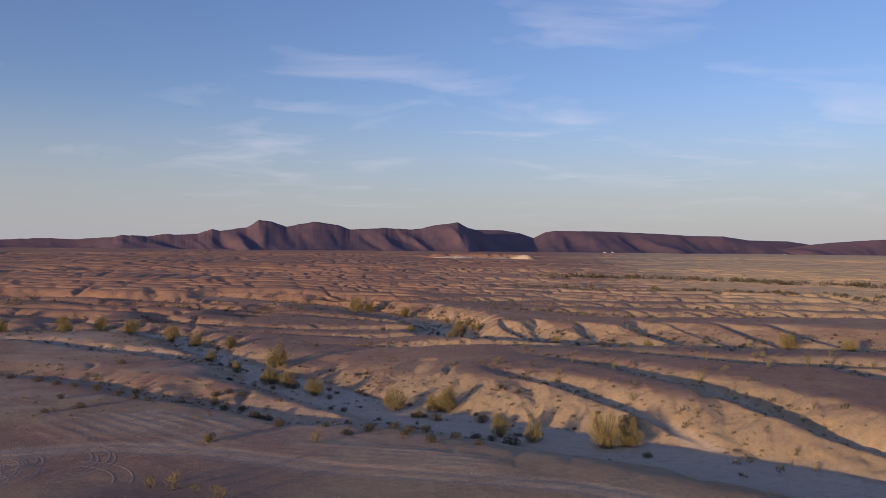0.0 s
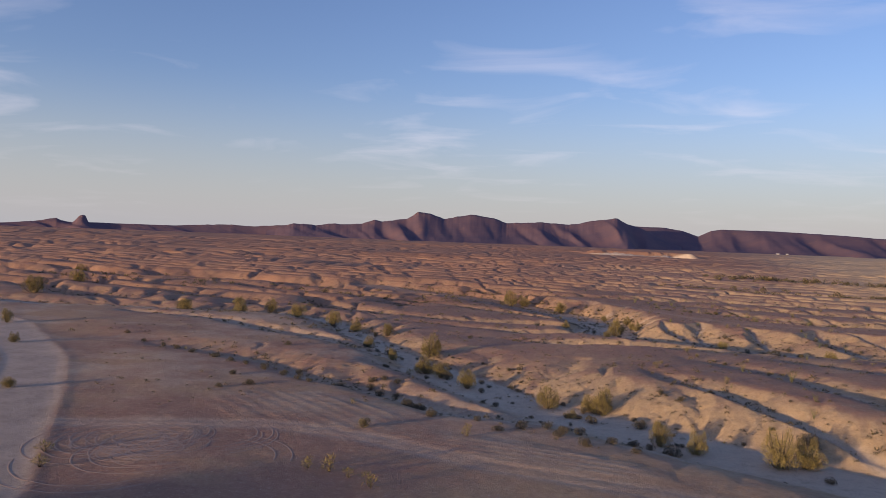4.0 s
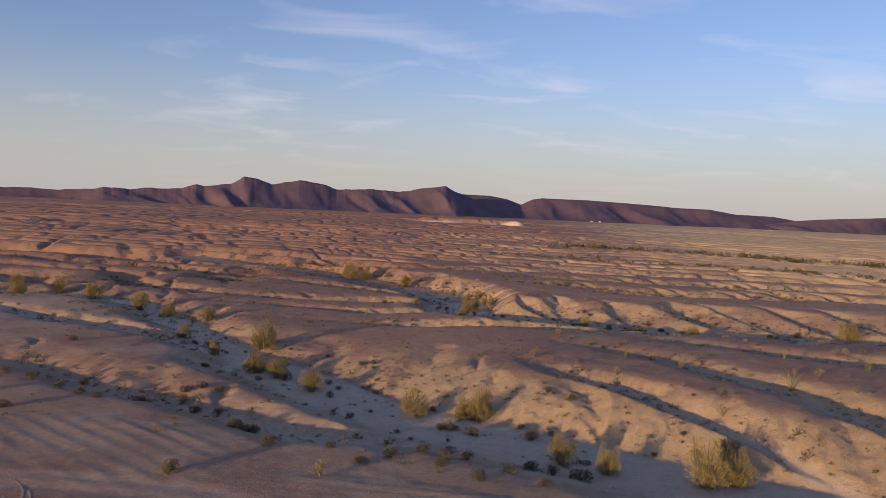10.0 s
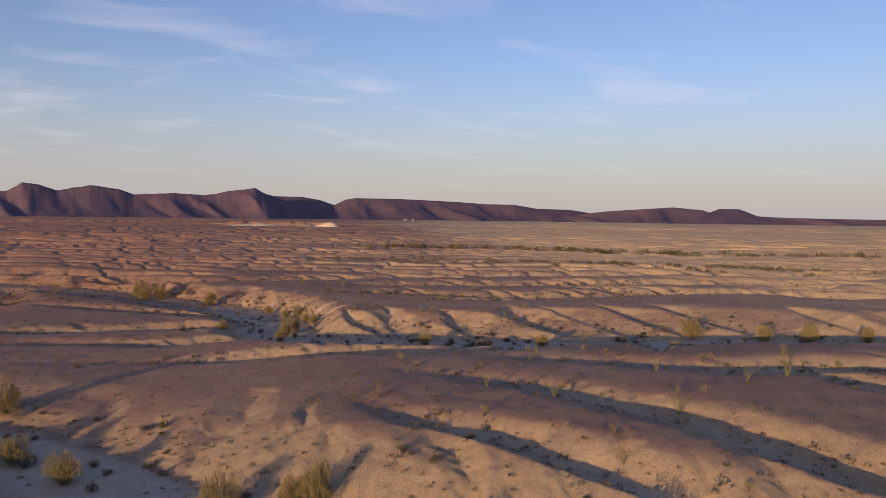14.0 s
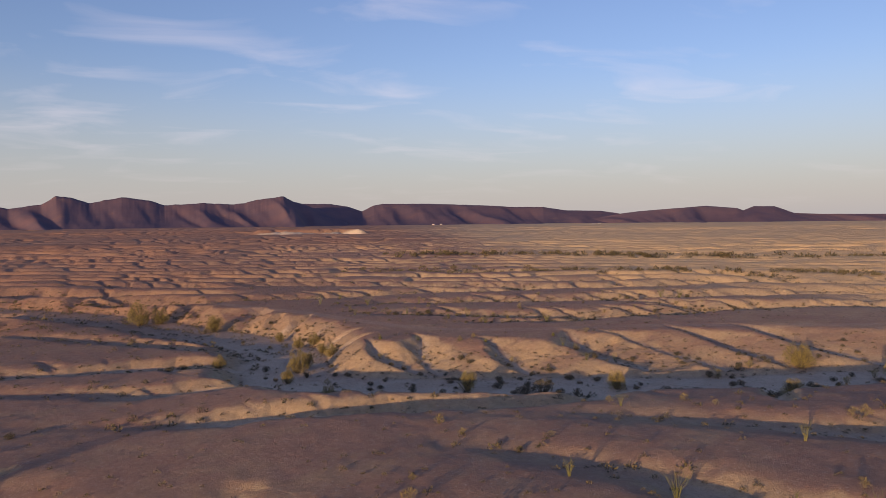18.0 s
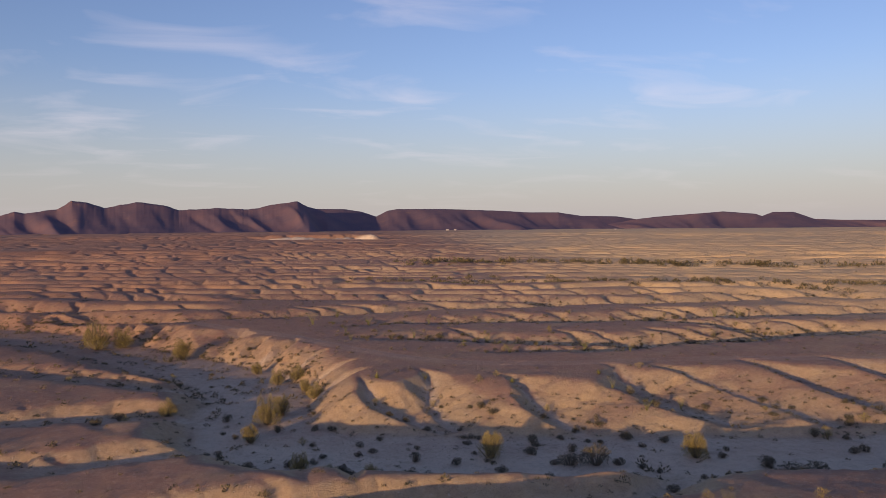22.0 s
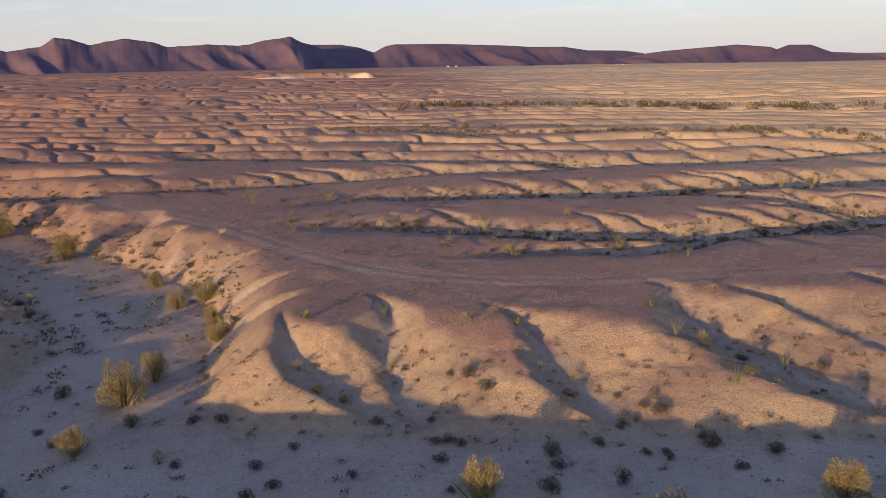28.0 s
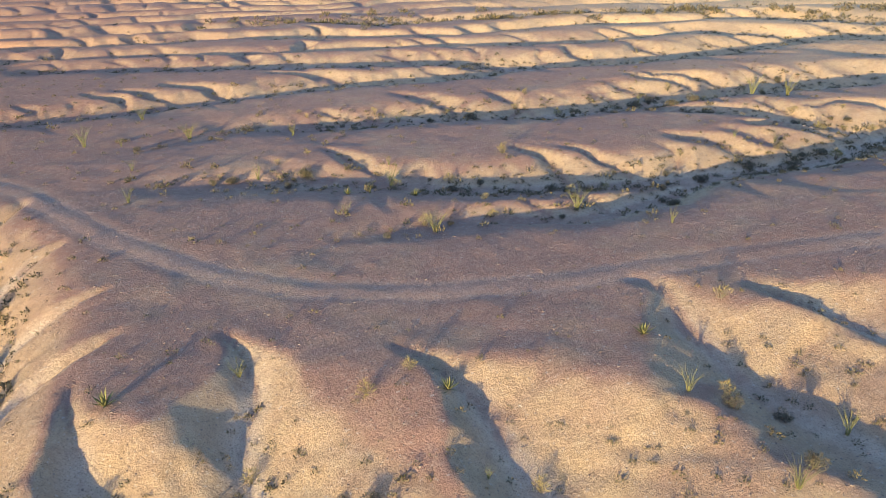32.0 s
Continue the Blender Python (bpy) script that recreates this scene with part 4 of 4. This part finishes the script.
def far_scrub():
    """The countless bushes further out, as one mesh of leafy domes."""
    r = random.Random(5)
    places = [(x, y, r.uniform(0.4, 1.1)) for x, y in drained(5200, -230, 260, 66, 420, 9, 0.75)]
    places += [(x, y, r.uniform(0.25, 0.65)) for x, y in drained(2000, -150, 6, 88, 200, 29, 0.3)]
    places += [(x, y, r.uniform(0.25, 0.55)) for x, y in drained(900, 0, 75, 138, 180, 39, 0.12)]
    places += [(x, y, r.uniform(0.3, 0.75)) for x, y in drained(4600, -60, 120, 138, 250, 19, 0.5)]
    for k in range(300):
        s = r.random()
        places.append((40 + 240 * s + r.gauss(0, 8), 335 - 75 * s + r.gauss(0, 5), r.uniform(1.8, 4.4)))
        places.append((20 + 150 * s + r.gauss(0, 6), 254 - 60 * s + r.gauss(0, 3), r.uniform(0.8, 2.4)))
        if k % 3 == 0:
            places.append((-160 + 130 * s + r.gauss(0, 6), 190 - 20 * s + r.gauss(0, 6), r.uniform(0.8, 2.2)))
    places = [p for p in places if not (p[0] > -30 and p[1] < 137)]
    places += [(x, y, r.uniform(0.18, 0.5)) for x, y in drained(1700, -45, 70, 58, 140, 49, 0.25, 0.2)]
    for k, (pts, *_) in enumerate(VALLEYS[:17] + [(WASH_A_HEAD,)]):
        places += [(x, y, r.uniform(0.3, 0.95)) for x, y in strung(pts, {4: 0.8, 17: 4.0}.get(k, 1.1), 0.6, 1.5, -190, 150, 500 + k)]
    spread = np.random.RandomState(77).uniform((-70, 58), (85, 205), (3200, 2))
    _, _, soft, worn, *_ = land(spread[:, 0], spread[:, 1])
    bare = worn + 0.2 * (soft > 0.6)
    places += [(x, y, r.uniform(0.16, 0.5)) for (x, y), b in zip(spread.tolist(), bare) if b < 0.08]
    places += [(x, y, r.uniform(0.15, 0.42)) for x, y in drained(260, 0, 60, 124, 165, 59, 0.1, 0.5)]
    X, Y = np.array([p[0] for p in places]), np.array([p[1] for p in places])
    Z = np.array([height(x, y) for x, y in zip(X, Y)])
    q = np.random.RandomState(6)
    n, m = len(places), 28
    W = np.array([p[2] for p in places])[:, None]
    base = np.stack([X, Y, Z], -1)[:, None]
    out = q.normal(0, 1, (n, m, 3))
    out[..., 2] = np.abs(out[..., 2]) + 0.15
    out /= np.linalg.norm(out, axis=-1, keepdims=True)
    at = base + (out * q.uniform(0.15, 0.5, (n, m, 1)) * W[..., None] + q.normal(0, 0.06, (n, m, 3)) * W[..., None]) * (1, 1, 0.8)
    at[..., 2] = np.maximum(at[..., 2], base[..., 2] + 0.02)
    way = out + q.normal(0, 0.35, (n, m, 3)) + (0, 0, 0.25)
    way /= np.linalg.norm(way, axis=-1, keepdims=True)
    side = np.cross(way, q.normal(0, 1, (n, m, 3)))
    side /= np.linalg.norm(side, axis=-1, keepdims=True)
    ln, wd = 0.24 * W[..., None] * q.uniform(0.6, 1.3, (n, m, 1)), 0.062 * W[..., None]
    quad = np.stack([at, at + way * ln * 0.45 + side * wd, at + way * ln, at + way * ln * 0.45 - side * wd], 2).reshape(-1, 3)
    me = bpy.data.meshes.new("far_scrub")
    me.vertices.add(len(quad))
    me.vertices.foreach_set("co", quad.astype(np.float32).ravel())
    me.loops.add(len(quad))
    me.loops.foreach_set("vertex_index", np.arange(len(quad), dtype=np.int32))
    me.polygons.add(len(quad) // 4)
    me.polygons.foreach_set("loop_start", np.arange(0, len(quad), 4, dtype=np.int32))
    me.update(calc_edges=True)
    me.materials.append(SCRUBLEAF)
    return tagged(new("far_scrub", me), "scattered low desert scrub along the gullies", "scrub", kind="stuff")


SCRUBLEAF = leaf_material("far_scrub_leaf", (0.07, 0.058, 0.035), (0.16, 0.125, 0.06))
far_scrub()


def gravel():
    """Loose stones on the near slopes."""
    r = np.random.RandomState(3)
    n = 15000
    X, Y = r.uniform(-2, 46, n), r.uniform(118, 158, n)
    Z = [height(x, y) for x, y in zip(X, Y)]
    v, f = [], []
    cube = [(-1, -1, -0.6), (1, -1, -0.6), (1, 1, -0.6), (-1, 1, -0.6), (-0.6, -0.7, 0.5), (0.7, -0.5, 0.6), (0.5, 0.7, 0.4), (-0.7, 0.5, 0.6)]
    for x, y, z in zip(X, Y, Z):
        w = 0.012 + 0.034 * r.rand() ** 4
        n0 = len(v)
        j = r.uniform(0.6, 1.3, (8, 3)) * w
        v += [(x + p[0] * q[0], y + p[1] * q[1], z + p[2] * q[2] + 0.3 * w) for p, q in zip(cube, j)]
        f += [tuple(n0 + i for i in q) for q in ((4, 5, 6, 7), (0, 1, 5, 4), (1, 2, 6, 5), (2, 3, 7, 6), (3, 0, 4, 7))]
    me = bpy.data.meshes.new("gravel")
    me.from_pydata(v, [], f)
    me.materials.append(STONE)
    return tagged(new("gravel", me), "loose pale and dark stones on the slopes", "stones", kind="stuff")


STONE = leaf_material("loose_stone", (0.15, 0.10, 0.08), (0.36, 0.27, 0.21))
gravel()


# ---- wheel marks on the near flat ----


def tyre_mark(cx, cy, radius, a0, a1, squash, turn):
    """Two pale ruts of a car that circled: ribbons pressed up at their rims, laid on the soil."""
    top = tagged(new("tyre_mark"), "pale circling tyre mark on a brown stony flat", "tyre mark", group="tyre marks")
    c, s = math.cos(turn), math.sin(turn)
    n = max(8, int(abs(a1 - a0) * radius / 0.5))
    for gauge in (-0.55, 0.55):
        v, f = [], []
        for k in range(n + 1):
            a = a0 + (a1 - a0) * k / n
            for off, lift in ((-0.055, 0.004), (-0.03, 0.014), (0.03, 0.014), (0.055, 0.004)):
                r = radius + gauge + off
                x, y = r * math.cos(a), r * math.sin(a) * squash
                x, y = cx + c * x - s * y, cy + s * x + c * y
                v.append((x, y, height(x, y) + lift))
            if k:
                i = 4 * k
                f += [(i - 4 + j, i - 3 + j, i + 1 + j, i + j) for j in range(3)]
        part("rut", v, f, RUT, top)
    return top


def rut_material():
    m, tree, sh = material("pressed_dust")
    col = mixed(tree, noise_of(tree, 6, 4), (0.33, 0.225, 0.175), (0.44, 0.315, 0.25))
    tree.links.new(col, sh.inputs["Base Color"])
    sh.inputs["Roughness"].default_value = 0.95
    return m


RUT = rut_material()
r = random.Random(12)
for k in range(17):
    a = r.uniform(0, 6.28)
    tyre_mark(-34 + r.uniform(-2.5, 3.5), 49.5 + r.uniform(-2.2, 2.2), r.uniform(1.5, 5.2), a, a + r.uniform(3.5, 6.2), r.uniform(0.75, 1.0), r.uniform(0, 3))
for cx, cy, radius, a0, a1 in ((-30, 52, 4.2, -0.9, 0.9), (-29.2, 51.6, 4.0, -0.8, 0.7), (-33, 46, 6.5, 3.6, 5.6), (-27, 47, 5.0, 0.2, 1.6), (-36, 53, 7.0, 4.4, 5.9)):
    tyre_mark(cx, cy, radius, a0, a1, 1.0, 0.0)


# ---- sheds that stand in for pale patches at the foot of the mountains ----


def far_building(bearing, away, long, tall):
    """A low white shed with a ridged roof, standing in for a pale patch seen over the plain."""
    b = radians(bearing)
    x, y = away * math.sin(b), away * math.cos(b)
    top = tagged(new("shed"), "white low shed standing in for a pale patch at the mountain foot", "building")
    top.matrix_basis = pose(x, y, height(x, y) - 0.3, 0, 0, -bearing)
    w, d = long / 2, long / 5
    part("wall", [(-w, -d, 0), (w, -d, 0), (w, d, 0), (-w, d, 0), (-w, -d, tall), (w, -d, tall), (w, d, tall), (-w, d, tall), (-w, 0, tall * 1.35), (w, 0, tall * 1.35)],
         [(0, 1, 5, 4), (1, 2, 6, 9, 5), (2, 3, 7, 6), (3, 0, 4, 8, 7)], WHITE, top)
    part("roof", [(-w - 1, -d - 1, tall - 0.2), (w + 1, -d - 1, tall - 0.2), (w + 1, 0, tall * 1.4), (-w - 1, 0, tall * 1.4), (w + 1, d + 1, tall - 0.2), (-w - 1, d + 1, tall - 0.2)],
         [(0, 1, 2, 3), (3, 2, 4, 5)], WHITE, top)
    return top


WHITE = bark_material("whitewash", (0.44, 0.40, 0.37), (0.55, 0.51, 0.47), 0.3)
far_building(23.4, 2640, 13, 3.4)
far_building(23.8, 2630, 8, 3)
far_building(11.2, 2700, 9, 3)
far_building(11.8, 2705, 7, 3)
